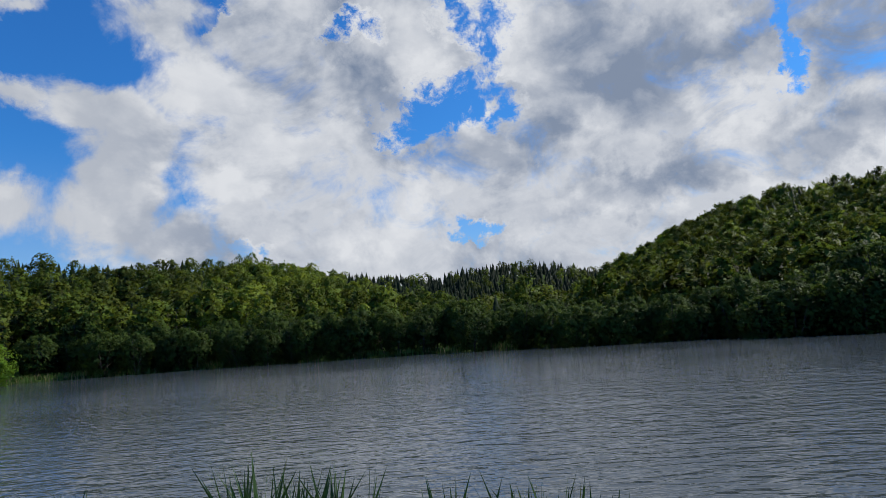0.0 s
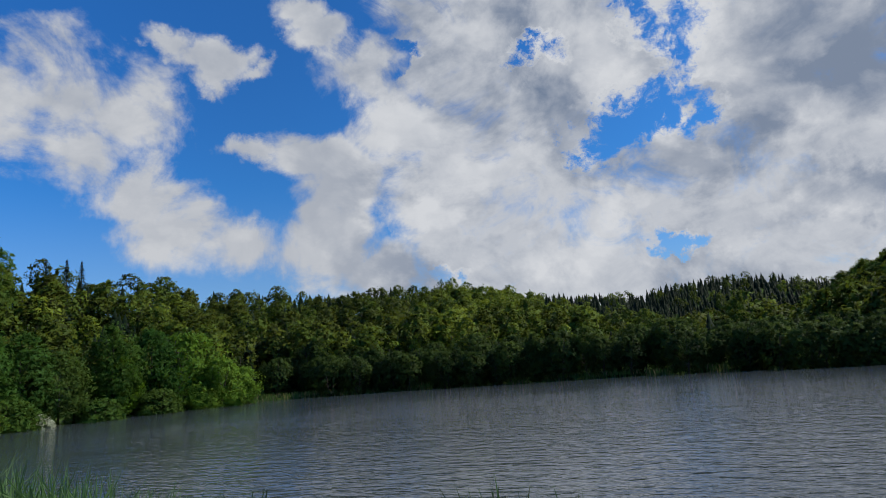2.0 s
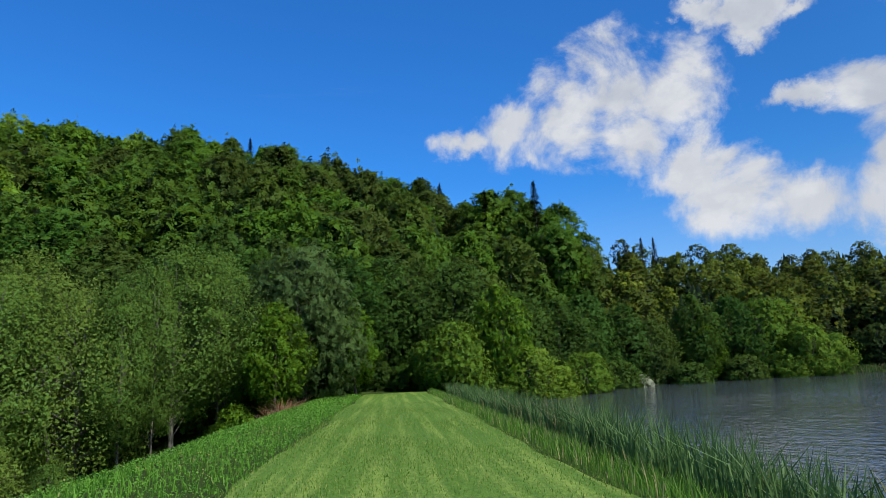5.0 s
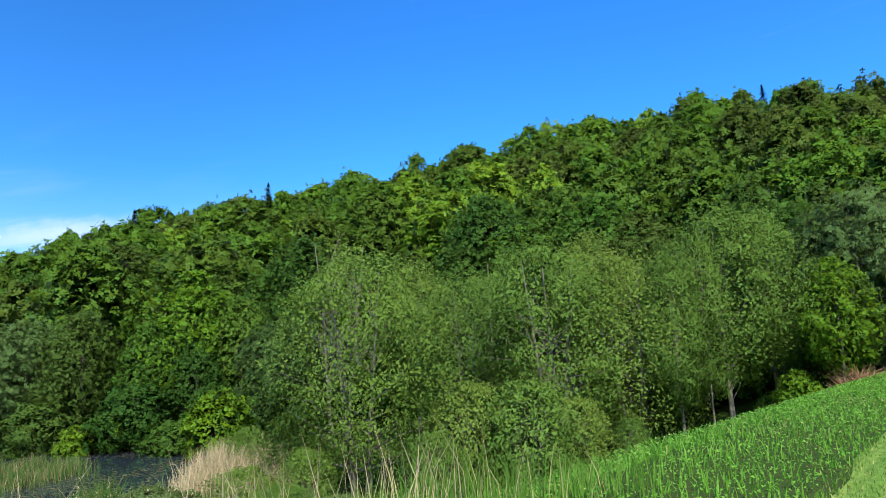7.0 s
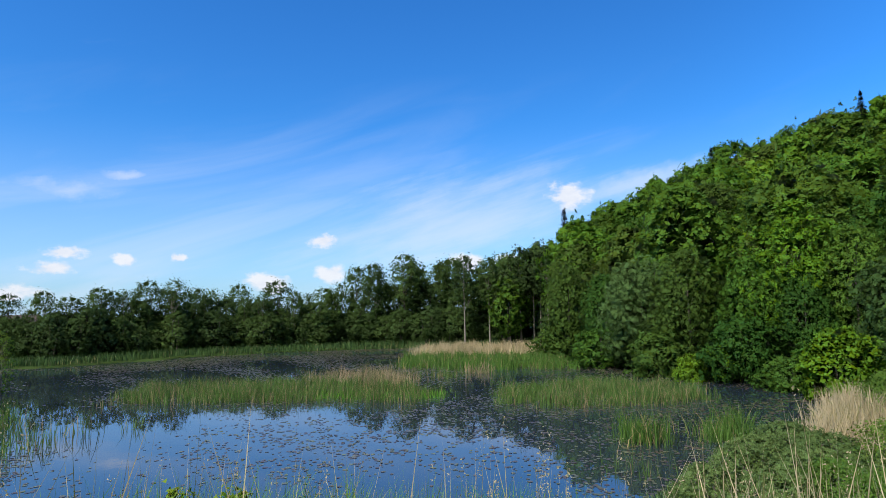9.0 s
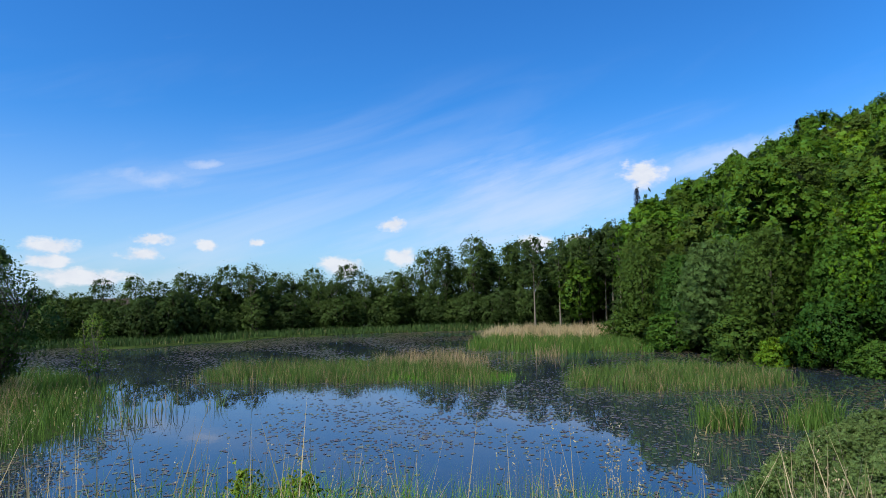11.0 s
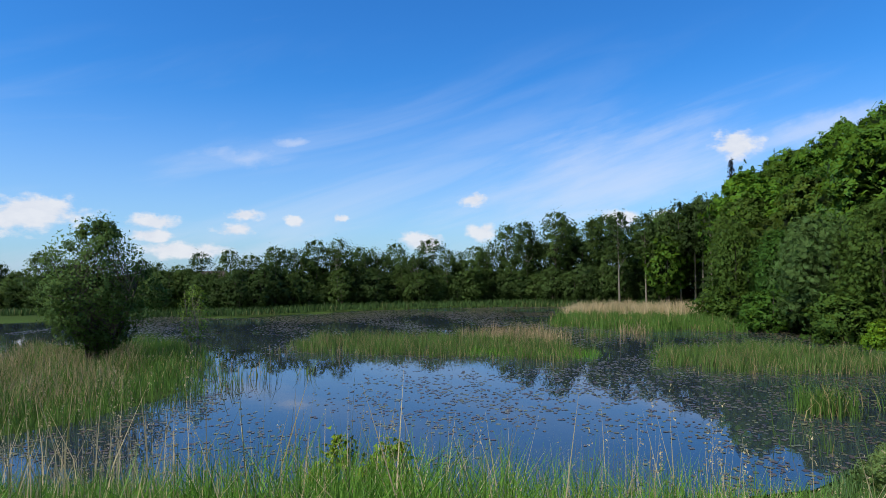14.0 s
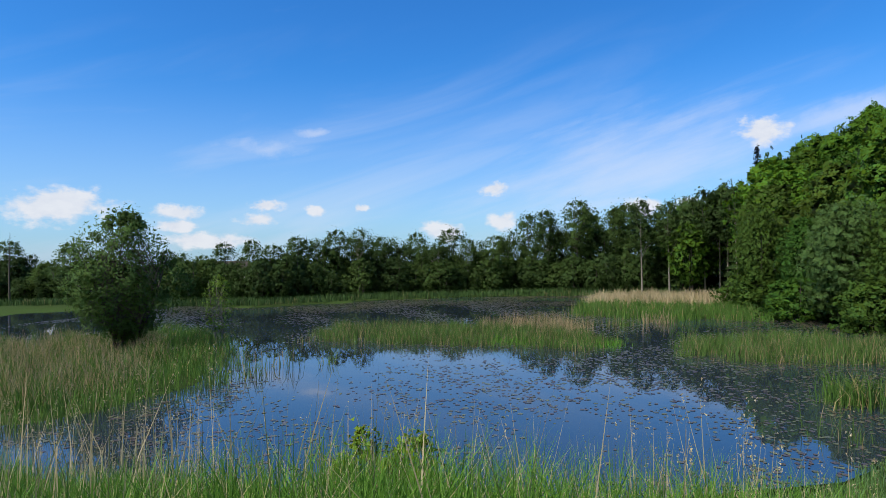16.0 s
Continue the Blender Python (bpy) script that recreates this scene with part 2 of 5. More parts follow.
def leaf_material(name, stops, through_light=0.45, cell=0.0, filled=0.46, rough=0.55, tint_from="object", vary=1.0):
    """Leaves: a colour for the whole tree, paler and darker leaf by leaf, light passing through.
    cell: the size of the single leaves into which a spray is cut (0: left whole).
    vary: how unlike one another the leaves are."""
    m, N = material(name)
    geo = N.add("ShaderNodeNewGeometry")
    spray = geo.outputs["Random Per Island"]
    if tint_from == "mesh":
        source = N.add("ShaderNodeAttribute")
        source.attribute_name = "tint"
        tree = source.outputs["Fac"]
    else:
        tree = N.add("ShaderNodeObjectInfo").outputs["Random"]
    base = N.ramp(tree, stops)
    swell = N.add("ShaderNodeAttribute")
    swell.attribute_name = "swell"
    swell = N.add("ShaderNodeVectorTransform", {0: swell.outputs["Vector"]})
    swell.vector_type, swell.convert_from, swell.convert_to = "NORMAL", "OBJECT", "WORLD"
    facing = N.vmath("ADD", N.vmath("MULTIPLY", geo.outputs["Normal"], (0.25 * vary, 0.25 * vary, 0.25 * vary)), swell.outputs[0])
    leaf = spray
    if cell:
        v = N.add("ShaderNodeTexVoronoi", {"Vector": N.add("ShaderNodeTexCoord").outputs["Object"], "Scale": 1.0 / cell})
        single = v.outputs["Color"]
        leaf = N.math("ADD", N.math("MULTIPLY", spray, 0.2), N.math("MULTIPLY", N.add("ShaderNodeSeparateColor", {0: single}).outputs[0], 0.8))
        facing = N.vmath("ADD", facing, N.vmath("MULTIPLY", N.vmath("SUBTRACT", single, (0.5, 0.5, 0.5)), (0.6 * vary, 0.6 * vary, 0.6 * vary)))
    facing = N.vmath("NORMALIZE", facing)
    hsv = N.add("ShaderNodeHueSaturation", {"Color": base, "Hue": N.range(leaf, 0, 1, 0.475, 0.52), "Saturation": N.range(leaf, 0, 1, 1.08, 0.92), "Value": N.range(leaf, 0, 1, 1 - 0.28 * vary, 1 + 0.4 * vary)}).outputs[0]
    p = N.add("ShaderNodeBsdfPrincipled", {"Base Color": hsv, "Roughness": rough, "Specular IOR Level": 0.05, "Normal": facing})
    tr = N.add("ShaderNodeBsdfTranslucent", {"Color": N.mix(1.0, hsv, (1.0, 1.1, 0.5), "MULTIPLY"), "Normal": facing})
    shader = N.add("ShaderNodeMixShader", {0: through_light, 1: p.outputs[0], 2: tr.outputs[0]}).outputs[0]
    if cell:
        # fewer leaves towards the rim of a spray, so that its outline is round and ragged
        reach = N.vmath("LENGTH", N.add("ShaderNodeUVMap").outputs[0])
        filled = filled + 0.1
        gap = N.math("GREATER_THAN", N.math("ADD", v.outputs["Distance"], N.math("MULTIPLY", N.math("MAXIMUM", N.math("SUBTRACT", reach, 0.32), 0.0), 0.95)), filled)
        if tint_from == "mesh":
            gap = N.math("MULTIPLY", gap, N.math("GREATER_THAN", tree, 0.12))
        shader = N.add("ShaderNodeMixShader", {0: gap, 1: shader, 2: N.add("ShaderNodeBsdfTransparent").outputs[0]}).outputs[0]
    finish(N, shader)
    return m


M_LEAF = {
    "alder": leaf_material("alder leaves", [(0.0, (0.14, 0.27, 0.05)), (0.5, (0.17, 0.305, 0.056)), (1.0, (0.21, 0.325, 0.06))], 0.5, 0.075, 0.48, vary=0.45),
    "broad": leaf_material("beech and oak leaves", [(0.0, (0.04, 0.11, 0.018)), (0.3, (0.06, 0.145, 0.024)), (0.55, (0.075, 0.13, 0.024)), (0.8, (0.065, 0.165, 0.022)), (1.0, (0.105, 0.205, 0.028))], 0.42, 0.15, vary=0.75),
    "fresh": leaf_material("fresh bright leaves", [(0.0, (0.085, 0.22, 0.016)), (1.0, (0.16, 0.29, 0.022))], 0.48, 0.14),
    "willow": leaf_material("willow leaves", [(0.0, (0.08, 0.155, 0.042)), (1.0, (0.105, 0.185, 0.055))], 0.45, 0.10, vary=0.7),
    "scrub": leaf_material("willow scrub leaves", [(0.0, (0.11, 0.18, 0.055)), (1.0, (0.15, 0.23, 0.07))], 0.4, 0.03),
    # low colours throughout: cloud shade on the lakeside belt is put into them
    "shore": leaf_material("lakeshore leaves", [(0.0, (0.04, 0.07, 0.018)), (0.6, (0.052, 0.09, 0.02)), (1.0, (0.075, 0.12, 0.025))], 0.25, 0.2, vary=0.4),
    "dark": leaf_material("dark alder leaves", [(0.0, (0.045, 0.082, 0.026)), (0.5, (0.058, 0.105, 0.03)), (1.0, (0.075, 0.13, 0.034))], 0.4, 0.17, vary=0.6),
    "sprout": leaf_material("sprout leaves", [(0.0, (0.17, 0.27, 0.025)), (1.0, (0.21, 0.30, 0.03))]),
    "needle": leaf_material("spruce needles", [(0.0, (0.022, 0.042, 0.016)), (1.0, (0.035, 0.06, 0.02))], 0.1),
    "pale": leaf_material("pale elder leaves", [(0.0, (0.13, 0.25, 0.027)), (1.0, (0.18, 0.31, 0.033))], 0.45, 0.13, vary=0.8),
    "blossom": leaf_material("white blossom", [(0.0, (0.34, 0.38, 0.26)), (1.0, (0.45, 0.48, 0.36))], 0.3, 0.12),
    "forest": leaf_material("hillside canopy", [(0.0, (0.022, 0.045, 0.016)), (0.12, (0.03, 0.055, 0.018)), (0.16, (0.062, 0.105, 0.02)), (0.32, (0.092, 0.14, 0.026)), (0.45, (0.085, 0.165, 0.022)), (0.7, (0.09, 0.205, 0.022)), (0.88, (0.14, 0.275, 0.026)), (1.0, (0.2, 0.34, 0.03))], 0.45, 0.27, 0.5, tint_from="mesh", vary=0.7),
    # first two stops: spruce, darkened further to carry the range's cloud shade
    "far": leaf_material("far canopy", [(0.0, (0.010, 0.021, 0.011)), (0.12, (0.017, 0.032, 0.014)), (0.16, (0.055, 0.08, 0.015)), (0.45, (0.085, 0.11, 0.016)), (0.7, (0.08, 0.125, 0.018)), (1.0, (0.16, 0.22, 0.026))], 0.25, 0.4, tint_from="mesh", vary=0.35),
}


def bark_material(name, a, b):
    m, N = material(name)
    co = N.add("ShaderNodeTexCoord").outputs["Object"]
    n = N.noise(N.vmath("MULTIPLY", co, (6, 6, 1.2)), 3.0, 6.0, 0.65)
    big = N.noise(co, 0.7, 3.0)
    c = N.mix(N.range(n, 0.35, 0.65), a, b)
    c = N.mix(N.range(big, 0.5, 0.75, 0.0, 0.5), c, (0.10, 0.12, 0.06))
    bump = N.add("ShaderNodeBump", {"Height": n, "Strength": 0.6, "Distance": 0.03})
    finish(N, N.add("ShaderNodeBsdfPrincipled", {"Base Color": c, "Roughness": 0.9, "Normal": bump.outputs[0]}).outputs[0])
    return m


M_BARK = bark_material("grey bark", (0.11, 0.095, 0.075), (0.25, 0.23, 0.19))
M_BARK_DARK = bark_material("dark bark", (0.045, 0.038, 0.03), (0.11, 0.095, 0.075))


def blade_material(name, low, mid, dry, dry_share, through_light=0.3):
    m, N = material(name)
    r = N.add("ShaderNodeNewGeometry").outputs["Random Per Island"]
    co = N.add("ShaderNodeTexCoord").outputs["Object"]
    patch = N.noise(co, 0.35, 4.0)
    c = N.mix(N.math("FRACT", N.math("MULTIPLY", r, 7.3)), low, mid)
    c = N.mix(N.range(patch, 0.35, 0.65, 0.0, 0.45), c, tuple(v * 1.35 for v in mid))
    pick = N.math("LESS_THAN", N.math("ADD", r, N.math("MULTIPLY", N.math("SUBTRACT", patch, 0.5), 0.8)), dry_share)
    c = N.mix(pick, c, dry)
    p = N.add("ShaderNodeBsdfPrincipled", {"Base Color": c, "Roughness": 0.55, "Specular IOR Level": 0.2})
    tr = N.add("ShaderNodeBsdfTranslucent", {"Color": c})
    finish(N, N.add("ShaderNodeMixShader", {0: through_light, 1: p.outputs[0], 2: tr.outputs[0]}).outputs[0])
    return m


M_SEDGE = blade_material("lakeside sedge blades", (0.035, 0.085, 0.024), (0.125, 0.225, 0.07), (0.30, 0.27, 0.13), 0.02)
M_IRIS = blade_material("dark iris blades", (0.025, 0.055, 0.014), (0.06, 0.115, 0.03), (0.2, 0.2, 0.08), 0.03, 0.2)
M_REED = blade_material("green reed blades", (0.04, 0.09, 0.017), (0.105, 0.185, 0.04), (0.30, 0.24, 0.12), 0.16)
M_REED_GREEN = blade_material("young cattail blades", (0.035, 0.09, 0.014), (0.105, 0.20, 0.035), (0.33, 0.27, 0.12), 0.07)
M_STRAW = blade_material("dry straw reed", (0.24, 0.185, 0.10), (0.40, 0.31, 0.18), (0.10, 0.15, 0.04), 0.22)
M_STALK = blade_material("bleached grass stalks", (0.36, 0.29, 0.16), (0.52, 0.43, 0.26), (0.22, 0.22, 0.08), 0.1)
M_GRASS = blade_material("tall bank grass", (0.06, 0.15, 0.02), (0.12, 0.25, 0.03), (0.40, 0.36, 0.17), 0.10)
M_HERB = blade_material("lush slope herbs", (0.07, 0.20, 0.02), (0.13, 0.31, 0.032), (0.30, 0.33, 0.1), 0.03)
M_TURF = blade_material("mown turf blades", (0.08, 0.175, 0.02), (0.145, 0.255, 0.032), (0.32, 0.36, 0.10), 0.22)


def ground_material():
    m, N = material("meadow and forest floor")
    co = N.add("ShaderNodeTexCoord").outputs["Object"]
    big, small = N.noise(co, 0.06, 5.0), N.noise(co, 3.0, 6.0, 0.65)
    c = N.mix(N.range(big, 0.35, 0.65), (0.03, 0.06, 0.012), (0.05, 0.1, 0.017))
    c = N.mix(N.range(small, 0.4, 0.7, 0.0, 0.7), c, (0.05, 0.045, 0.022))
    bump = N.add("ShaderNodeBump", {"Height": small, "Strength": 0.8, "Distance": 0.15})
    finish(N, N.add("ShaderNodeBsdfPrincipled", {"Base Color": c, "Roughness": 1.0, "Specular IOR Level": 0.05, "Normal": bump.outputs[0]}).outputs[0])
    return m


def turf_material():
    """Mown grass: long swaths of pale clippings run along the dam."""
    m, N = material("mown grass")
    co = N.add("ShaderNodeTexCoord").outputs["Object"]
    swath = N.noise(N.vmath("MULTIPLY", co, (1.5, 0.05, 1)), 1.6, 4.0, 0.6)
    fleck = N.noise(N.vmath("MULTIPLY", co, (1, 0.55, 1)), 14.0, 6.0, 0.7)
    c = N.mix(N.range(fleck, 0.32, 0.68), (0.052, 0.12, 0.013), (0.12, 0.225, 0.028))
    pale = N.math("MULTIPLY", N.range(swath, 0.44, 0.66, 0.0, 0.8, smooth=True), N.range(fleck, 0.3, 0.6, 0.25, 1.0))
    c = N.mix(pale, c, (0.25, 0.34, 0.065))
    bump = N.add("ShaderNodeBump", {"Height": fleck, "Strength": 0.7, "Distance": 0.04})
    finish(N, N.add("ShaderNodeBsdfPrincipled", {"Base Color": c, "Roughness": 0.85, "Normal": bump.outputs[0], "Specular IOR Level": 0.2}).outputs[0])
    return m


def water_material(name, deep, wave, strength, stretch, calm=0.0, rough=0.04, ior=1.33, fade_x=()):
    m, N = material(name)
    co = N.add("ShaderNodeTexCoord").outputs["Object"]
    heights = []
    for turn, size in ((-0.52, wave), (-0.12, wave * 1.35), (-0.3, wave * 3.2)):
        spin = N.add("ShaderNodeVectorRotate", {"Vector": co, "Angle": turn})
        spin.rotation_type = "Z_AXIS"
        heights.append(N.noise(N.vmath("MULTIPLY", spin.outputs[0], stretch), size, 2.0, 0.5, distortion=0.4))
    w1, w2 = N.math("ADD", N.math("MULTIPLY", heights[0], 0.55), N.math("MULTIPLY", heights[1], 0.45)), heights[2]
    gust = N.range(N.noise(co, 0.05, 3.0), 0.35, 0.65, 1.0 - calm, 1.0)
    if fade_x:
        # the ripple bump weakens along x, away from the dam
        gust = N.math("MULTIPLY", gust, N.range(N.add("ShaderNodeSeparateXYZ", {0: co}).outputs[0], fade_x[0], fade_x[1], 1.0, 0.75, smooth=True))
    h = N.math("MULTIPLY", N.math("ADD", N.math("MULTIPLY", w1, 0.75), N.math("MULTIPLY", w2, 0.25)), gust)
    bump = N.add("ShaderNodeBump", {"Height": h, "Strength": 1.0, "Distance": strength})
    finish(N, N.add("ShaderNodeBsdfPrincipled", {"Base Color": (*deep, 1), "Roughness": rough, "IOR": ior, "Normal": bump.outputs[0]}).outputs[0])
    return m


def pad_material():
    """Lily pads: bronze, purple-brown and olive, with a waxy gloss."""
    m, N = material("waxy lily pads")
    r = N.add("ShaderNodeNewGeometry").outputs["Random Per Island"]
    c = N.ramp(r, [(0.0, (0.05, 0.032, 0.03)), (0.4, (0.085, 0.062, 0.045)), (0.7, (0.08, 0.085, 0.035)), (1.0, (0.15, 0.16, 0.06))])
    fleck = N.noise(N.add("ShaderNodeTexCoord").outputs["Object"], 18.0, 3.0)
    c = N.mix(N.range(fleck, 0.4, 0.7, 0.0, 0.4), c, (0.12, 0.09, 0.06))
    finish(N, N.add("ShaderNodeBsdfPrincipled", {"Base Color": c, "Roughness": 0.32, "Specular IOR Level": 0.5}).outputs[0])
    return m


M_GROUND, M_PATH = ground_material(), turf_material()
M_LAKE = water_material("rippled lake water", (0.055, 0.07, 0.08), 1.35, 0.17, (1.3, 0.5, 1), 0.5, 0.05, fade_x=(50, 90))
M_POND = water_material("still pond water", (0.02, 0.03, 0.04), 0.8, 0.006, (0.8, 1.2, 1), 0.8, 0.02, 1.8)
M_PAD = pad_material()
M_DEAD = blade_material("dry brown brush", (0.20, 0.10, 0.05), (0.32, 0.17, 0.09), (0.40, 0.30, 0.18), 0.2, 0.1)
M_YELLOW = leaf_material("yellow flower heads", [(0.0, (0.65, 0.5, 0.02)), (1.0, (0.75, 0.6, 0.03))], 0.2)
M_SEED = leaf_material("white seed heads", [(0.0, (0.55, 0.57, 0.5)), (1.0, (0.65, 0.66, 0.6))], 0.3)


def plain_material(name, a, b, scale, rough=0.85):
    m, N = material(name)
    n = N.noise(N.add("ShaderNodeTexCoord").outputs["Object"], scale, 6.0, 0.6)
    finish(N, N.add("ShaderNodeBsdfPrincipled", {"Base Color": N.mix(N.range(n, 0.35, 0.65), a, b), "Roughness": rough}).outputs[0])
    return m


M_PLASTER = plain_material("white plaster", (0.72, 0.70, 0.64), (0.80, 0.79, 0.75), 1.5)
M_ROOF = plain_material("red-brown roof tiles", (0.06, 0.045, 0.04), (0.09, 0.065, 0.055), 4.0)
M_PANE = plain_material("dark window glass", (0.02, 0.025, 0.03), (0.03, 0.035, 0.04), 1.0, 0.1)
M_DOOR = plain_material("brown door wood", (0.14, 0.08, 0.045), (0.2, 0.12, 0.07), 3.0, 0.6)


# ---- the lie of the land ----
LAKE, POND = -1.2, -4.2
# heading, distance of the hill's foot, distance and height of its crest
HILLS = np.array([
    (-125, 95, 400, 60), (-107, 92, 400, 57.5), (-104.7, 92, 400, 55.5), (-100.8, 92, 400, 54), (-96.6, 92, 400, 48.5), (-94.3, 93, 400, 43), (-91, 95, 400, 34.5), (-88.5, 98, 400, 25.5), (-86, 100, 400, 18), (-84.3, 105, 400, 5), (-82, 115, 300, -0.5), (-72, 115, 200, -0.5),
    (-69.4, 112, 225, 2.4), (-63.8, 110, 250, 14), (-59.6, 108, 260, 22), (-54, 108, 255, 26.5), (-45, 112, 245, 25.5), (-36, 112, 215, 23.5), (-23, 104, 180, 23.5), (-18, 98, 160, 22.5),
    (-15, 88, 132, 23.5), (-9, 70, 135, 25.5), (0, 60, 145, 33), (5, 58, 150, 40), (13, 58, 155, 46), (31, 58, 160, 46), (38, 58, 160, 42),
    (47, 60, 150, 33), (56, 60, 145, 26), (67, 60, 140, 17.5), (75, 68, 135, 7.5), (80, 82, 130, 0.3), (86, 100, 130, -3.8), (90, 130, 160, -3.8),
    (170, 150, 260, -2), (235, 95, 400, 60)])
# a darker wooded range behind the gap in the first hills
RANGE = np.array([(-98, 330, 560, 0), (-94, 330, 560, 20), (-88, 330, 560, 31), (-86, 330, 560, 37.5), (-84, 330, 560, 42), (-80.2, 330, 560, 50), (-76.2, 330, 560, 52.5), (-72, 330, 560, 47.5),
                  (-70.4, 330, 560, 44), (-66.9, 330, 560, 48.5), (-61.8, 330, 560, 54), (-56, 330, 560, 48), (-48, 330, 560, 20), (-44, 330, 560, 0)])
POND_RIM = [(-15.5, -34), (-15.5, -12), (-16, -4), (-20, 4), (-25.5, 9), (-30, 15), (-37, 21), (-45, 26), (-52, 20), (-62, 16.5), (-82, 14), (-100, 16),
            (-106, 0), (-102, -15), (-92, -34), (-74, -46), (-80, -62), (-62, -72), (-38, -62), (-22, -50)]
REEDBED = [(-19, -21.5), (-28.2, -19.6), (-35, -23.2), (-44, -30), (-48, -37), (-38, -44), (-20, -46)]


def rim_distance(x, y, rim):
    """Distance to a closed outline, less than nought inside it."""
    x, y = np.asarray(x, float), np.asarray(y, float)
    best, inside = np.full(x.shape, 1e9), np.zeros(x.shape, bool)
    for (ax, ay), (bx, by) in zip(rim, rim[1:] + rim[:1]):
        ex, ey = bx - ax, by - ay
        t = np.clip(((x - ax) * ex + (y - ay) * ey) / (ex * ex + ey * ey), 0, 1)
        best = np.minimum(best, np.hypot(x - ax - t * ex, y - ay - t * ey))
        with np.errstate(divide="ignore", invalid="ignore"):
            cross = ((ay > y) != (by > y)) & (x < ex * (y - ay) / (ey if ey else 1e-9) + ax)
        inside ^= cross
    return np.where(inside, -best, best)


def lake_depth(x, y):
    """Above 1 on land, below 1 over the lake."""
    px, py = np.abs(x - 44) / 39.0, np.abs(y - 30) / 61.0
    return np.where(x > 44, px ** 2.5 + py ** 2.5, px ** 7 + py ** 7)


def smooth(v):
    v = np.clip(v, 0, 1)
    return v * v * (3 - 2 * v)


def rough(x, y):
    return 0.5 * np.sin(x * 0.21 + 1.3 * np.sin(y * 0.13)) + 0.5 * np.sin(y * 0.27 + 1.7 * np.sin(x * 0.11))


def land(x, y):
    x, y = np.asarray(x, float), np.asarray(y, float)
    az = np.degrees(np.arctan2(-x, y))
    az = np.where(az < -125, az + 360, az)
    r = np.hypot(x, y)
    order = np.argsort(HILLS[:, 0])
    foot, crest, high = (np.interp(az, HILLS[order, 0], HILLS[order, k]) for k in (1, 2, 3))
    low = np.where(x < 0, -4.0, -0.9)
    end = smooth((y - 38) / 16.0)
    low = np.where(x < 0, low + end * 3.9, low)
    # earth dam along y, its crest mown, a long slope to the pond and a short one to the lake
    left = np.interp(x, [-14.5, -12.5, -9, -6.9, -5.3, -2.6], [-4.0, -3.7, -1.85, -0.62, -0.12, 0.0])
    right = np.interp(x, [3.0, 4.4, 5.4, 9], [0.0, -0.6, -1.35, -2.6])
    dam = np.where(x < 0, left, right)
    z = np.where(x < 0, np.maximum(low, dam), np.where((x < 9) & (y < 75), np.maximum(dam, -2.6), low))
    lake = lake_depth(x, y)
    z = np.where(x > 4.4, np.where(lake < 1, np.minimum(z, LAKE - 0.1 - 1.4 * smooth((1 - lake) * 3)), np.maximum(np.where(x < 9, LAKE + 0.1, z), -0.95 + 0.7 * smooth((lake - 1) * 1.5))), z)
    z = np.where((x > 3.0) & (x < 5.4) & (lake >= 1), np.interp(x, [3, 5.4], [0.0, -0.9]), z)
    rim = rim_distance(x, y, POND_RIM)
    z = np.where(rim < 0, np.minimum(z, POND - 0.1 - 0.9 * smooth(-rim / 4)), z)
    bed = rim_distance(x, y, REEDBED)
    z = np.where(bed < 0, np.maximum(z, POND - 0.1 + 0.25 * smooth(-bed / 2)), z)
    t = (r - foot) / (crest - foot)
    up = np.where(t < 1, np.clip(t, 0, 1) ** 1.05, 1 - 0.25 * np.clip(t - 1, 0, 1))
    z = z + np.maximum(high - z, 0) * np.where(r > foot, up, 0)
    back = np.interp(az, RANGE[:, 0], RANGE[:, 3])
    z = np.where(r > 330, np.maximum(z, back * np.clip((r - 330) / 230, 0, 1) * np.clip((900 - r) / 340, 0, 1) - 1), z)
    z = z + np.where(r > foot + 6, 1.2 * rough(x, y) * np.clip((r - foot) / 40, 0, 1), 0)
    z = z + np.where((np.abs(x) > 5), 0.06 * rough(x * 5, y * 5), 0)
    return z


def land_at(x, y):
    return float(land(np.array([x]), np.array([y]))[0])


# ---- mesh makers ----
def mesh_from(name, V, F, mat, tint=None, smooth_shade=False, swell=None):
    me = bpy.data.meshes.new(name)
    V, F = np.asarray(V, np.float32), np.asarray(F, np.int32)
    me.vertices.add(len(V))
    me.vertices.foreach_set("co", V.ravel())
    n, k = F.shape
    me.loops.add(n * k)
    me.loops.foreach_set("vertex_index", F.ravel())
    me.polygons.add(n)
    me.polygons.foreach_set("loop_start", np.arange(0, n * k, k, dtype=np.int32))
    if smooth_shade:
        me.polygons.foreach_set("use_smooth", np.ones(n, bool))
    if tint is not None:
        a = me.attributes.new("tint", "FLOAT", "POINT")
        a.data.foreach_set("value", np.asarray(tint, np.float32))
    if swell is not None:
        a = me.attributes.new("swell", "FLOAT_VECTOR", "POINT")
        a.data.foreach_set("vector", np.asarray(swell, np.float32).ravel())
        uv = me.uv_layers.new(name="spray")
        uv.data.foreach_set("uv", np.tile(np.array([(-0.87, -0.5), (0.87, -0.5), (0.0, 1.0)], np.float32), (n, 1)).ravel())
    me.update(calc_edges=True)
    me.materials.append(mat)
    return me


def join(pieces):
    """Several (V, F) lots as one."""
    V, F, at = [], [], 0
    for v, f in pieces:
        V.append(v)
        F.append(f + at)
        at += len(v)
    return np.concatenate(V), np.concatenate(F)


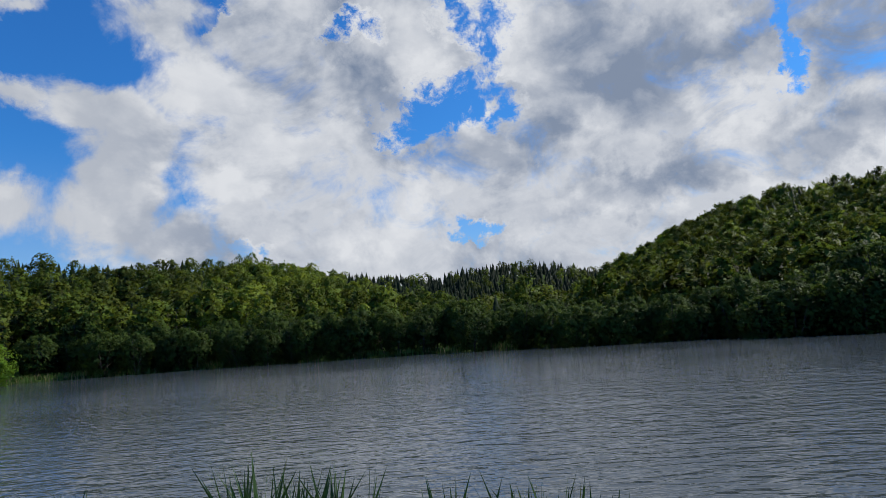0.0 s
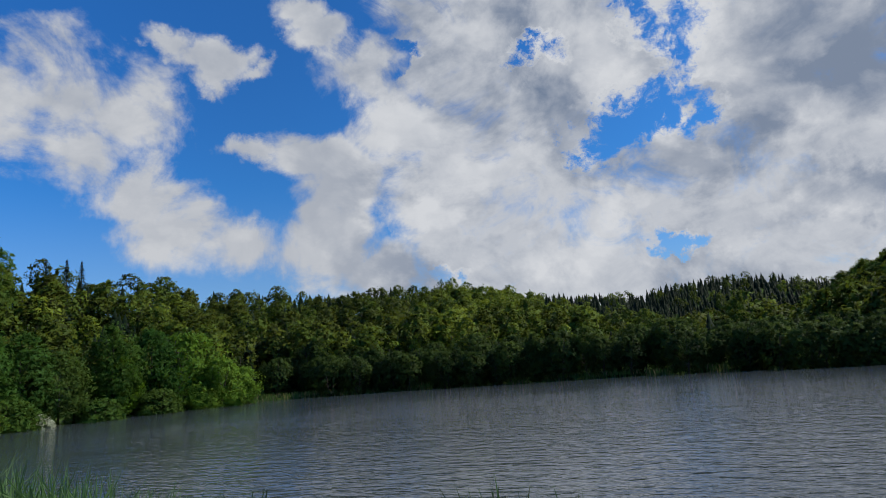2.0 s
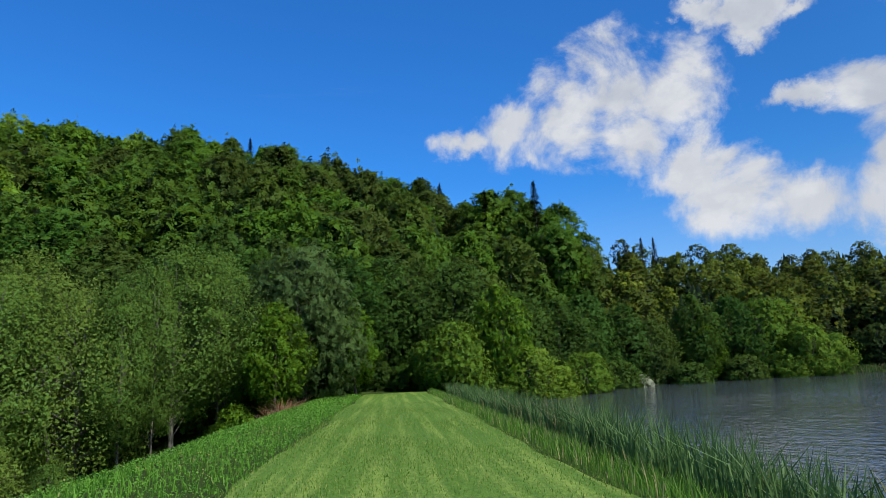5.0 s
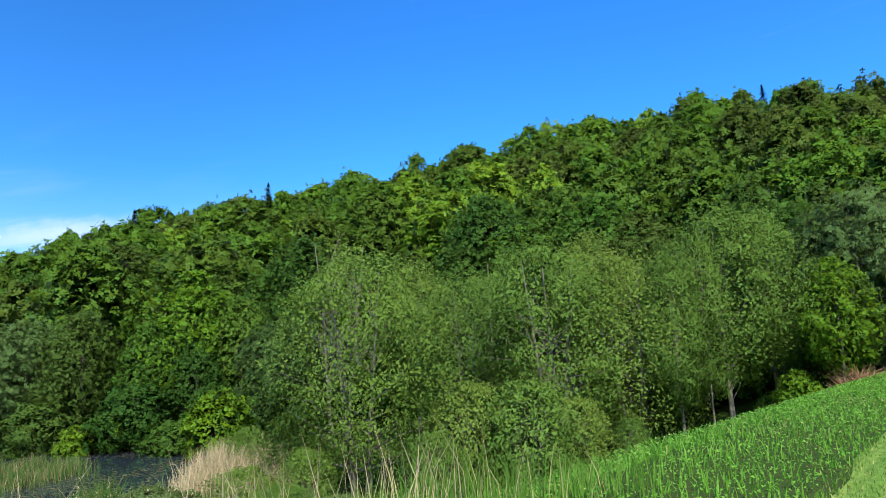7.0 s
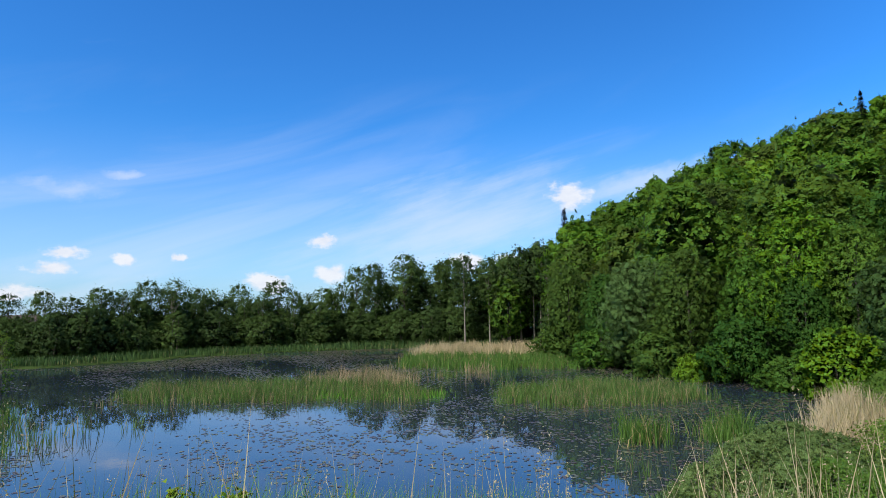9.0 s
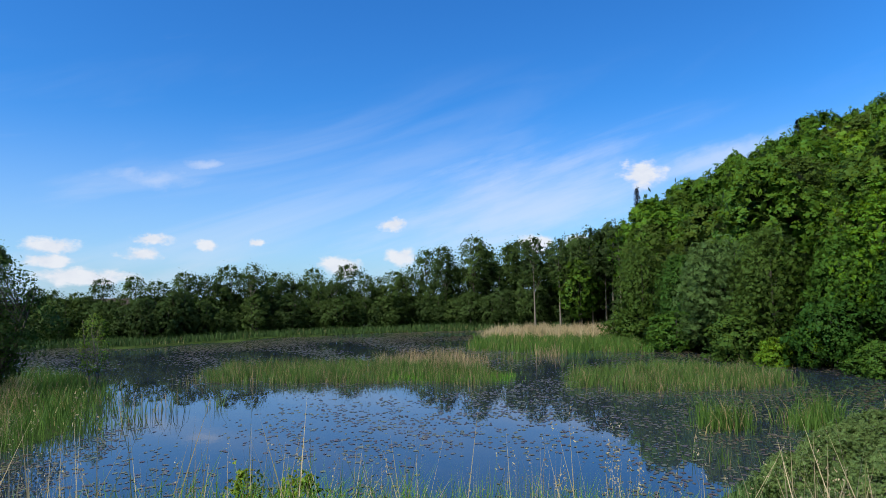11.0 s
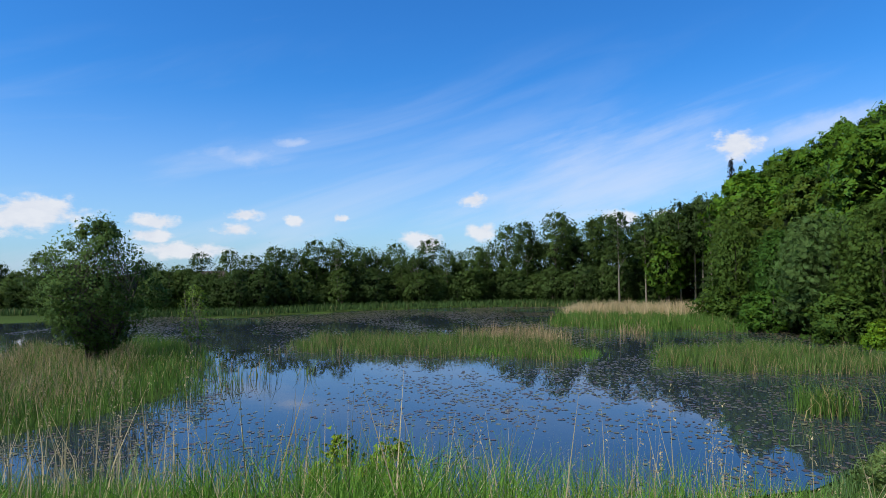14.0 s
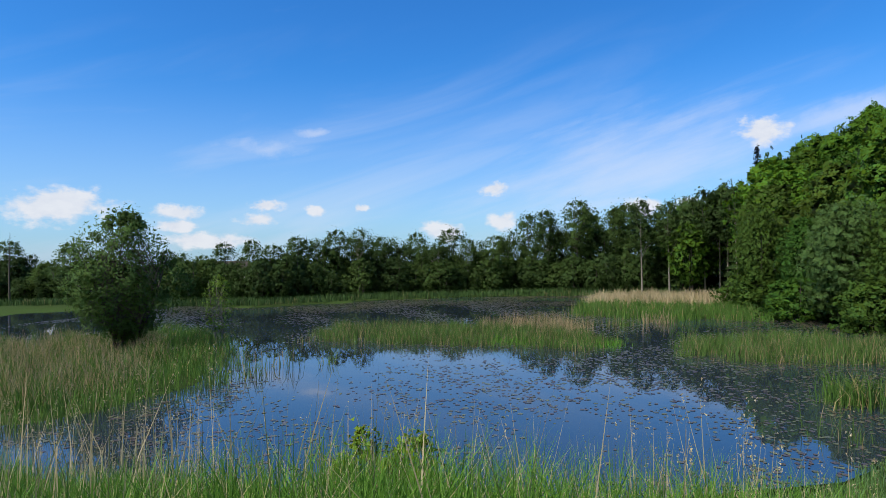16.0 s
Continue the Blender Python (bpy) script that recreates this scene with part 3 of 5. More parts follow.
def tube(points, radii, sides=6):
    """A tapered stem along points, as triangles."""
    P, n = np.asarray(points, float), len(points)
    a = np.arange(sides) * 2 * np.pi / sides
    rings = []
    for i in range(n):
        d = P[min(i + 1, n - 1)] - P[max(i - 1, 0)]
        d /= np.linalg.norm(d) + 1e-9
        s = np.cross(d, (0.0, 1.0, 0.0) if abs(d[1]) < 0.9 else (1.0, 0.0, 0.0))
        s /= np.linalg.norm(s)
        t = np.cross(d, s)
        rings.append(P[i] + radii[i] * (np.cos(a)[:, None] * s + np.sin(a)[:, None] * t))
    V, F = np.concatenate(rings), []
    for i in range(n - 1):
        for j in range(sides):
            b, c = i * sides + j, i * sides + (j + 1) % sides
            F += [(b, c, c + sides), (b, c + sides, b + sides)]
    return V, np.array(F)


def unit(v):
    return v / (np.linalg.norm(v, axis=-1, keepdims=True) + 1e-9)


def leaves(C, N, size, rng, slim=0.55):
    """One pointed leaf (a triangle) at each place of C, facing N."""
    n = len(C)
    side = unit(np.cross(N, unit(rng.normal(size=(n, 3)))))
    along = np.cross(N, side)
    L = (size * rng.uniform(0.6, 1.45, n))[:, None]
    V = np.stack([C - side * L * slim - along * L * 0.4, C + side * L * slim - along * L * 0.4, C + along * L * 0.8], 1)
    return V.reshape(-1, 3), np.arange(3 * n).reshape(-1, 3)


def outline(u, shape):
    """Half width of a crown at the share u of its height."""
    if shape == "round":
        return np.sqrt(np.clip(1 - (2 * u - 0.85) ** 2 / 1.35, 0.02, 1))
    if shape == "tall":
        return np.clip(np.sin(np.pi * np.clip(u * 0.88 + 0.1, 0, 1)) ** 0.75, 0.06, 1)
    if shape == "open":
        return np.clip(np.sin(np.pi * (0.1 + 0.85 * np.clip(u, 0, 1) ** 1.5)), 0.12, 1) ** 0.6
    return np.sqrt(np.clip(1 - u ** 2, 0.05, 1))


def crown_points(count, H, R, base, rng, puffs=40, shape="round", shell=0.55, ragged=0.25):
    """Leaf places and facings: an uneven mantle of foliage with boughs swelling out of it."""
    wave = rng.uniform(0, 6.28, 8)

    def bulge(a, u):
        w = np.sin(2 * a + wave[0] + 3 * u) + 0.8 * np.sin(3 * a + wave[1] - 6 * u) + 0.6 * np.sin(5 * a + wave[2] + 11 * u) + 0.5 * np.sin(7 * a + wave[3] - 17 * u)
        return 1 + ragged * 0.5 * w

    a, u = rng.uniform(0, 2 * np.pi, puffs), rng.uniform(0, 1, puffs) ** 0.85
    rad = R * outline(u, shape) * np.clip(bulge(a, u), 0.45, 1.5) * np.sqrt(rng.uniform(0.25, 1, puffs)) * 0.88
    pc = np.stack([rad * np.cos(a), rad * np.sin(a), base + (H - base) * u * 0.96], 1)
    pr = R * rng.uniform(0.17, 0.42, puffs) * np.clip(outline(u, shape) + 0.2, 0.4, 1)
    n = int(count * 0.56)
    k = rng.integers(0, puffs, n)
    dirs = unit(rng.normal(size=(n, 3)) + (0, 0, 0.25))
    C1 = pc[k] + dirs * (pr[k] * (1 - shell * rng.uniform(0, 1, n) ** 1.6))[:, None] * (1, 1, 0.85)
    a, u = rng.uniform(0, 2 * np.pi, 3 * count), rng.uniform(0, 1, 3 * count)
    keep = rng.uniform(0, 1, 3 * count) < outline(u, shape) * (0.6 + 0.4 * np.sin(9 * a + 31 * u + wave[4]) * np.sin(23 * u - 4 * a + wave[5]))
    a, u = a[keep][:count - n], u[keep][:count - n]
    m = len(a)
    rad = R * outline(u, shape) * np.clip(bulge(a, u), 0.45, 1.5) * (0.95 - 0.4 * rng.uniform(0, 1, m) ** 1.7)
    C2 = np.stack([rad * np.cos(a), rad * np.sin(a), base + (H - base) * u + rng.normal(0, 0.03 * H, m)], 1)
    C = np.concatenate([C1, C2])
    C[:, 2] = np.maximum(C[:, 2], 0.15)
    centre = np.array((0, 0, base + 0.4 * (H - base)))
    swell = unit(0.7 * unit((C - centre) * (1, 1, R / (0.6 * H))) + 0.75 * np.concatenate([dirs, np.zeros((m, 3))]) + (0, 0, 0.2))
    N = unit(0.6 * swell + (0, 0, 0.15) + 0.6 * rng.normal(size=(n + m, 3)))
    return C, N, pc, swell


def stems(H, R, base, pc, rng, girth, limbs=10, lean=0.0, trunks=1):
    """Trunk and limbs that reach into the clumps."""
    out = []
    for s in range(trunks):
        a = rng.uniform(0, 6.28)
        off = np.array([math.cos(a), math.sin(a), 0]) * (0.0 if trunks == 1 else girth * 2.2)
        tip = np.array([rng.normal(0, 0.1) * R + lean * H, rng.normal(0, 0.1) * R, H * (0.9 if trunks < 4 else 0.7)]) + off * (0 if trunks == 1 else 4 if trunks < 4 else 9)
        k = np.linspace(0, 1, 6)[:, None]
        P = off + tip * k + np.array([rng.normal(0, 0.12), rng.normal(0, 0.12), 0]) * np.sin(k * 5 + a) - (0, 0, 0.3) * (1 - k)
        rad = girth * (1 - 0.9 * k[:, 0]) + 0.01
        rad[0] *= 1.35
        out.append(tube(P, rad, 6))
        for q in pc[rng.choice(len(pc), min(limbs, len(pc)), replace=False)]:
            f = np.clip((q[2] * 0.72) / (H * 0.9), 0.12, 0.9)
            i = int(f * 5)
            start = P[i] + (P[min(i + 1, 5)] - P[i]) * (f * 5 - i)
            mid = (start + q) / 2 + (0, 0, 0.08 * H * rng.uniform(-0.3, 0.6))
            out.append(tube([start, mid, q], [girth * 0.42 * (1 - f * 0.7), girth * 0.25 * (1 - f * 0.6), 0.012], 4))
    return join(out)


def spruce_arrays(H, R, rng, count, size):
    """A spruce: whorls of drooping boughs, each hung with needles."""
    u = rng.uniform(0, 1, count) ** 0.8
    tier = np.clip(np.floor(u * 19) / 19 + rng.normal(0, 0.016, count), 0, 1)
    a = rng.integers(0, 9, count) * 0.7 + tier * 40 + rng.normal(0, 0.16, count)
    reach = R * (1.03 - tier) ** 0.85 * (0.85 + 0.25 * np.sin(a * 3 + tier * 20)) * rng.uniform(0.03, 1, count) ** 0.7
    z = 0.08 * H + 0.92 * H * tier - reach * 0.3
    C = np.stack([reach * np.cos(a), reach * np.sin(a), np.maximum(z, 0.2)], 1)
    N = unit(np.stack([np.cos(a) * 0.4, np.sin(a) * 0.4, np.ones(count)], 1) + 0.6 * rng.normal(size=(count, 3)))
    return leaves(C, N, size * (1.1 - 0.55 * tier), rng, 0.35)


def blades(P, height, width, rng, lean=0.25, bend=0.35):
    """Grass or reed blades: two joints and a point, three triangles each."""
    n = len(P)
    a = rng.uniform(0, 2 * np.pi, n)
    s = np.stack([np.cos(a), np.sin(a), np.zeros(n)], 1) * (width * rng.uniform(0.6, 1.3, n))[:, None] / 2
    b = rng.uniform(0, 2 * np.pi, n)
    out = np.stack([np.cos(b), np.sin(b), np.zeros(n)], 1)
    h = np.asarray(height)[:, None]
    l, k = h * (lean * rng.uniform(0, 1, n))[:, None], h * (bend * rng.uniform(0, 1, n) ** 2)[:, None]
    mid = P + out * l * 0.5 + (0, 0, 1) * h * 0.55
    tip = P + out * (l + k) + (0, 0, 1) * h * np.sqrt(np.clip(1 - (k / h) ** 2, 0.3, 1))
    V = np.stack([P - s, P + s, mid - s * 0.8, mid + s * 0.8, tip], 1).reshape(-1, 3)
    i = np.arange(n)[:, None] * 5
    F = np.concatenate([i + (0, 1, 3), i + (0, 3, 2), i + (2, 3, 4)], 1).reshape(-1, 3)
    return V, F


def thing(name, label, category, group="", kind=""):
    return tagged(new(name), label, category, group, kind)


def part(name, me, parent, label=""):
    ob = new(name, me)
    ob.parent = parent
    return tagged(ob, label)


def stuff(name, me, label, category):
    return tagged(new(name, me), label, category, kind="stuff")


# ---- ground, water, path ----
def axis(near, fine, far):
    """Grid lines: fine over the near stretch, wider and wider out to far."""
    a = list(np.arange(near[0], near[1] + fine, fine))
    step, lo, hi = fine, a[0], a[-1]
    right, left = [], []
    while hi < far:
        step *= 1.13
        hi += step
        right.append(hi)
    step = fine
    while lo > -far:
        step *= 1.13
        lo -= step
        left.append(lo)
    return np.array(left[::-1] + a + right)


gx, gy = axis((-15, 8), 0.45, 4200), axis((-12, 70), 1.3, 4200)
X, Y = np.meshgrid(gx, gy)
Z = land(X, Y)
far_fade = smooth((np.hypot(X, Y) - 700) / 800)
Z = Z * (1 - far_fade) - 4.0 * far_fade
i = (np.arange(len(gy) - 1)[:, None] * len(gx) + np.arange(len(gx) - 1)).ravel()
F = np.stack([i, i + 1, i + len(gx) + 1, i + len(gx)], 1)
ground = tagged(new("ground", mesh_from("ground", np.stack([X, Y, Z], 2).reshape(-1, 3), F, M_GROUND, smooth_shade=True)), "green meadow, earth dam and wooded hillsides", "ground", kind="structure")


def sheet(name, rim, z, mat, label, category):
    """A flat water surface filling an outline."""
    bm = bmesh.new()
    bm.faces.new([bm.verts.new((x, y, z)) for x, y in rim])
    bmesh.ops.triangulate(bm, faces=bm.faces)
    me = bpy.data.meshes.new(name)
    bm.to_mesh(me)
    bm.free()
    me.materials.append(mat)
    return tagged(new(name, me), label, category, kind="structure")


lake_rim = []
for k in range(72):
    a = k * math.tau / 72
    c, s_ = math.cos(a), math.sin(a)
    e = 2 / 2.5 if c > 0 else 2 / 7
    lake_rim.append((44 + 40.5 * math.copysign(abs(c) ** e, c), 30 + 62.5 * math.copysign(abs(s_) ** e, s_)))
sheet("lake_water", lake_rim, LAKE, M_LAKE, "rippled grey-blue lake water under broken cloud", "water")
sheet("pond_water", [(x * 1.012 - 0.4, y * 1.012) for x, y in POND_RIM], POND, M_POND, "still dark pond water mirroring the blue sky", "water")

py = np.arange(-30, 55.1, 0.5)
px = np.linspace(-2.75, 2.85, 23)
PX, PY = np.meshgrid(px, py)
PX = PX + 0.10 * np.sin(PY * 0.35) * np.abs(PX) / 2.8 + 0.04 * np.sin(PY * 1.9) * np.sign(PX)
PZ = land(PX, PY) + 0.02 + 0.015 * rough(PX * 6, PY * 3)
PZ[:, (0, -1)] -= 0.05
i = (np.arange(len(py) - 1)[:, None] * len(px) + np.arange(len(px) - 1)).ravel()
F = np.stack([i, i + 1, i + len(px) + 1, i + len(px)], 1)
tagged(new("grass_path", mesh_from("grass_path", np.stack([PX, PY, PZ], 2).reshape(-1, 3), F, M_PATH, smooth_shade=True)), "mown grass track with pale clipping swaths along the dam", "path", kind="structure")

# ---- trees: built once each, then copied ----
R0 = np.random.default_rng(7)


def build_tree(name, label, H, R, base, leaf, size, count, mat, shape="round", puffs=40, girth=0.16, limbs=10, trunks=1, bark=None, ragged=0.25, seed=1, group="", shell=0.55):
    rng = np.random.default_rng(seed)
    C, N, pc, swell = crown_points(count, H, R, base, rng, puffs, shape, shell, ragged)
    t = thing(name, label, "shrub" if "shrub" in name or "bush" in name else "tree", group)
    part("trunk", mesh_from("trunk", *stems(H, R, base, pc, rng, girth, limbs, trunks=trunks), bark or M_BARK, smooth_shade=True), t)
    part("crown", mesh_from("crown", *leaves(C, N, size * 1.22, rng, max(leaf, 0.6)), mat, swell=np.repeat(swell, 3, 0)), t)
    return t


def build_spruce(name, label, H, R, count, size, seed=1, group=""):
    rng = np.random.default_rng(seed)
    t = thing(name, label, "tree", group)
    part("trunk", mesh_from("trunk", *tube([(0, 0, -0.3), (0.05, 0, H * 0.5), (0, 0, H)], [H * 0.014, H * 0.009, 0.02], 6), M_BARK_DARK, smooth_shade=True), t)
    part("crown", mesh_from("crown", *spruce_arrays(H, R, rng, count, size), M_LEAF["needle"]), t)
    return t


def stand(proto, x, y, scale=1.0, turn=None, high=1.0, label="", sink=0.0):
    """A copy of a tree on the ground at (x, y)."""
    turn = R0.uniform(0, 360) if turn is None else turn
    m = Matrix.LocRotScale((x, y, land_at(x, y) - sink), Euler((0, 0, radians(turn))), (scale, scale, scale * high))
    ob = copy_thing(proto, m)
    return tagged(ob, label)


def polar(az, d):
    return -1.2 - d * math.sin(radians(az)), -0.6 + d * math.cos(radians(az))


def retire(protos):
    """Drop the patterns from which the copies were made."""
    for p in protos:
        for o in (*p.children_recursive, p):
            bpy.data.objects.remove(o)

# patterns: (things near the dam carry many small leaves, those across the water fewer and larger)
near_alder = build_tree("alder_tree", "light green alder with thin grey stems at the dam foot", 11, 4.4, 0.9, 0.6, 0.118, 33000, M_LEAF["alder"], "round", 90, 0.13, 22, 3, ragged=0.3, seed=11, group="alders at the dam foot")
near_alder_b = build_tree("alder_tree", "tall young alder with slim pale trunk", 13, 3.2, 3.3, 0.55, 0.122, 21000, M_LEAF["alder"], "tall", 70, 0.085, 18, 2, ragged=0.35, seed=12, group="alders at the dam foot")
mid_broad = build_tree("broadleaf_tree", "full green broadleaf tree at the wood's edge", 15, 4.8, 1.0, 0.6, 0.45, 5900, M_LEAF["broad"], "round", 80, 0.22, 10, 1, M_BARK_DARK, seed=21, group="trees at the foot of the hill")
mid_broad_b = build_tree("broadleaf_tree", "dark green beech with layered boughs at the wood's edge", 17, 5.2, 2.0, 0.6, 0.48, 5900, M_LEAF["broad"], "tall", 60, 0.24, 10, 1, M_BARK_DARK, ragged=0.45, seed=22, group="trees at the foot of the hill")
mid_fresh = build_tree("maple_tree", "bright fresh-green maple at the wood's edge", 12, 3.6, 1.6, 0.6, 0.38, 5600, M_LEAF["fresh"], "tall", 34, 0.17, 10, 1, M_BARK_DARK, ragged=0.5, seed=23, group="bright maples")
mid_willow = build_tree("willow_tree", "grey-green willow with fine hanging foliage", 11, 4.6, 0.6, 0.4, 0.45, 6000, M_LEAF["willow"], "round", 60, 0.18, 14, 3, M_BARK_DARK, ragged=0.32, seed=24, group="willows by the water")
near_bush = build_tree("alder_shrub", "dense leafy alder shrub at the dam foot", 4.6, 2.8, 0.1, 0.6, 0.115, 14000, M_LEAF["alder"], "bush", 70, 0.05, 14, 4, seed=31, group="shrubs at the dam foot")
mid_bush = build_tree("waterside_shrub", "low green shrub leaning over the water", 4.4, 3.0, 0.1, 0.6, 0.4, 2400, M_LEAF["broad"], "bush", 40, 0.06, 8, 3, M_BARK_DARK, seed=32, group="shrubs along the water")
fresh_bush = build_tree("maple_shrub", "bright yellow-green young maple shrub", 3.8, 2.0, 0.1, 0.6, 0.36, 2000, M_LEAF["fresh"], "bush", 30, 0.05, 8, 2, seed=33, group="shrubs along the water")
white_bush = build_tree("hawthorn_shrub", "white-blossomed hawthorn shrub at the lake edge", 3.2, 1.8, 0.5, 0.6, 0.3, 800, M_LEAF["blossom"], "bush", 20, 0.05, 8, 2, M_BARK_DARK, seed=34)
shore_a = build_tree("shore_willow", "dull green willow on the lake shore", 8.5, 4.4, 0.2, 0.6, 0.54, 2000, M_LEAF["shore"], "round", 60, 0.15, 7, 2, M_BARK_DARK, ragged=0.2, seed=41, group="willows round the lake")
shore_b = build_tree("shore_alder", "slim green alder on the lake shore", 9, 2.6, 0.4, 0.6, 0.46, 2100, M_LEAF["shore"], "tall", 40, 0.13, 7, 2, M_BARK_DARK, ragged=0.3, seed=42, group="alders round the lake")
pond_a = build_tree("pond_alder", "tall thin-crowned dark alder behind the pond", 13, 2.7, 2.5, 0.6, 0.34, 3400, M_LEAF["dark"], "open", 50, 0.15, 14, 1, M_BARK_DARK, ragged=0.6, seed=51, group="trees behind the pond", shell=0.7)
pond_b = build_tree("pond_birch", "airy alder with bare lower stems behind the pond", 14, 2.6, 6.0, 0.6, 0.32, 2200, M_LEAF["dark"], "open", 36, 0.13, 16, 2, M_BARK, ragged=0.65, seed=52, group="trees behind the pond", shell=0.8)
pond_c = build_tree("pond_thicket", "dense dark green thicket tree behind the pond", 9, 3.8, 0.2, 0.6, 0.5, 2500, M_LEAF["dark"], "round", 50, 0.14, 7, 2, M_BARK_DARK, ragged=0.3, seed=53, group="trees behind the pond")
pond_d = build_tree("tall_alder", "tall alder with long bare pale stem behind the pond", 15, 2.6, 7.5, 0.6, 0.36, 1700, M_LEAF["dark"], "round", 40, 0.16, 7, 1, M_BARK, ragged=0.5, seed=54, group="trees behind the pond", shell=0.7)
scrub = build_tree("willow_shrub", "low grey-green willow scrub at the pond edge", 1.3, 1.45, 0.02, 0.5, 0.11, 4200, M_LEAF["scrub"], "bush", 60, 0.025, 12, 4, ragged=0.3, seed=35, group="willow scrub at the pond edge")
elder = build_tree("elder_tree", "pale yellow-green elder with spreading boughs near the water", 7, 3.3, 0.3, 0.6, 0.33, 4600, M_LEAF["pale"], "round", 30, 0.12, 9, 3, M_BARK_DARK, ragged=0.45, seed=36, group="elders by the lake")
spruce = build_spruce("spruce_tree", "dark spruce standing above the broadleaf wood", 18, 3.0, 1500, 0.42, 61, "spruces on the hill")
patterns = [near_alder, near_alder_b, mid_broad, mid_broad_b, mid_fresh, mid_willow, near_bush, mid_bush, fresh_bush, white_bush, shore_a, shore_b, pond_a, pond_b, pond_c, spruce, scrub, elder, pond_d]
TALL = {id(p): h for p, h in zip(patterns, (11, 13, 15, 17, 12, 11, 4.6, 4.4, 3.8, 3.2, 8.5, 9, 13, 14, 9, 18, 1.3, 7, 15))}


def plant(proto, az, d, H, wide=1.0, label=""):
    x, y = polar(az, d)
    s = H / TALL[id(proto)]
    return stand(proto, x, y, s * wide, high=1 / wide, label=label)


# alders and shrubs at the foot of the dam
plant(near_alder, 47.5, 29, 10.6, 1.0, "big light green alder with leaning dark stems at the dam foot")
for az, dist, H, w in ((31, 37, 12.0, 1.0), (24, 39, 11.4, 1.05), (38, 41, 11.0, 1.0)):
    plant(near_alder, az, dist, H, w)
for az, dist, H, w in ((16.5, 41, 13.8, 1.15), (20.5, 37, 11.0, 0.8), (13.2, 45, 13.2, 0.9), (27, 43, 13.6, 1.0), (43, 46, 12.5, 1.0), (18.2, 38.5, 12.0, 0.65)):
    plant(near_alder_b, az, dist, H, w)
for az, dist, H, w in ((33, 27, 4.6, 1.0), (29, 30, 3.6, 1.0), (38, 28, 4.6, 0.9), (24.5, 30.5, 2.6, 0.7), (53, 32, 3.4, 1.0), (41, 24.5, 3.0, 0.9), (57, 37, 2.4, 1.0), (52, 25.5, 2.4, 1.0), (57, 24, 2.2, 1.2), (62, 20, 1.6, 1.3), (54, 21.5, 1.9, 1.3), (59, 18.5, 1.7, 1.3), (66.5, 17, 1.0, 1.4)):
    plant(near_bush, az, dist, H, w)
# low scrub between the dam foot and the pond
for x, y, H, w in ((-20.5, 6.2, 1.1, 1.1), (-22.5, 8.0, 1.2, 1.1), (-24.6, 9.6, 1.1, 1.1), (-19, 7.6, 1.2, 1.2), (-21, 9.6, 1.3, 1.2), (-23.3, 11.2, 1.3, 1.1), (-26.2, 11.4, 1.2, 1.1), (-19.5, 10.6, 1.2, 1.2), (-18.6, 14.6, 1.1, 1.1),
                   (-21.6, 12.6, 1.3, 1.2), (-17.6, 5.6, 0.9, 1.2), (-17.8, 9.2, 1.1, 1.2), (-20.2, 13.8, 1.2, 1.2), (-17.3, 12.6, 1.0, 1.2)):
    stand(scrub, x, y, H / 1.3 * w, high=1 / w)
# where the track meets the wood
for az, dist, H, w in ((8.8, 44, 8.0, 0.9), (-10.6, 60, 12.2, 0.75), (2.2, 55, 7.5, 0.9), (-27, 92, 10, 0.8), (51, 60, 13.5, 1.1), (62, 58, 14.0, 1.0), (45, 56, 13, 1.0)):
    plant(mid_fresh, az, dist, H, w)
for az, dist, H, w in ((7.0, 50, 12.6, 0.85), (54, 52, 9.5, 1.0), (73.5, 63, 10, 1.0)):
    plant(mid_willow, az, dist, H, w)
for k in range(16):
    az = 14 - k * 2.9
    dist = np.interp(az, [-32, -18, -10, 0, 14], [98, 80, 68, 60, 57]) + R0.uniform(-1, 4)
    plant(mid_broad if k % 2 else mid_broad_b, az + R0.uniform(-0.6, 0.6), dist, R0.uniform(11.5, 16) * (0.85 if az < -16 else 1.0), R0.uniform(0.9, 1.15))
for az, dist, H, w in ((58, 57, 11.5, 0.9), (70, 59, 10.5, 0.95), (76.5, 68, 9.5, 0.9), (65, 57, 9.5, 0.9), (79.5, 77, 11, 0.85), (61.5, 55, 8.0, 0.9)):
    plant(mid_broad, az, dist, H, w)
for k in range(17):
    az = 22 + k * 3.5
    dist = np.interp(az, [20, 40, 60, 70, 80], [58, 62, 66, 74, 92]) + R0.uniform(-2, 4)
    plant(mid_broad if k % 3 else mid_broad_b, az + R0.uniform(-0.8, 0.8), dist, R0.uniform(12, 16.5), R0.uniform(0.95, 1.2))
for az, dist, H, w in ((60, 53, 4.2, 1.0), (66, 54, 4.6, 1.0), (72, 58, 4.2, 1.2), (77, 66, 4.2, 1.2), (-20, 78, 4.6, 1.1), (-26, 86, 4.0, 1.2), (-30, 93, 4.6, 1.1), (-16, 70, 4.0, 1.2), (80, 78, 4.5, 1.3), (63, 50, 3.0, 1.1), (-12, 64, 3.2, 1.0), (5, 53, 3.0, 1.0), (12, 51, 4.5, 1.0), (15, 50, 5.0, 1.0), (18, 50, 5.0, 1.1), (21.5, 49, 5.0, 1.1), (25, 50, 5.0, 1.1), (0.6, 61, 2.8, 1.0), (-2.2, 60, 2.4, 1.0), (3.2, 59, 2.6, 1.0), (-5, 59, 3.0, 1.0)):
    plant(mid_bush, az, dist, H, w)
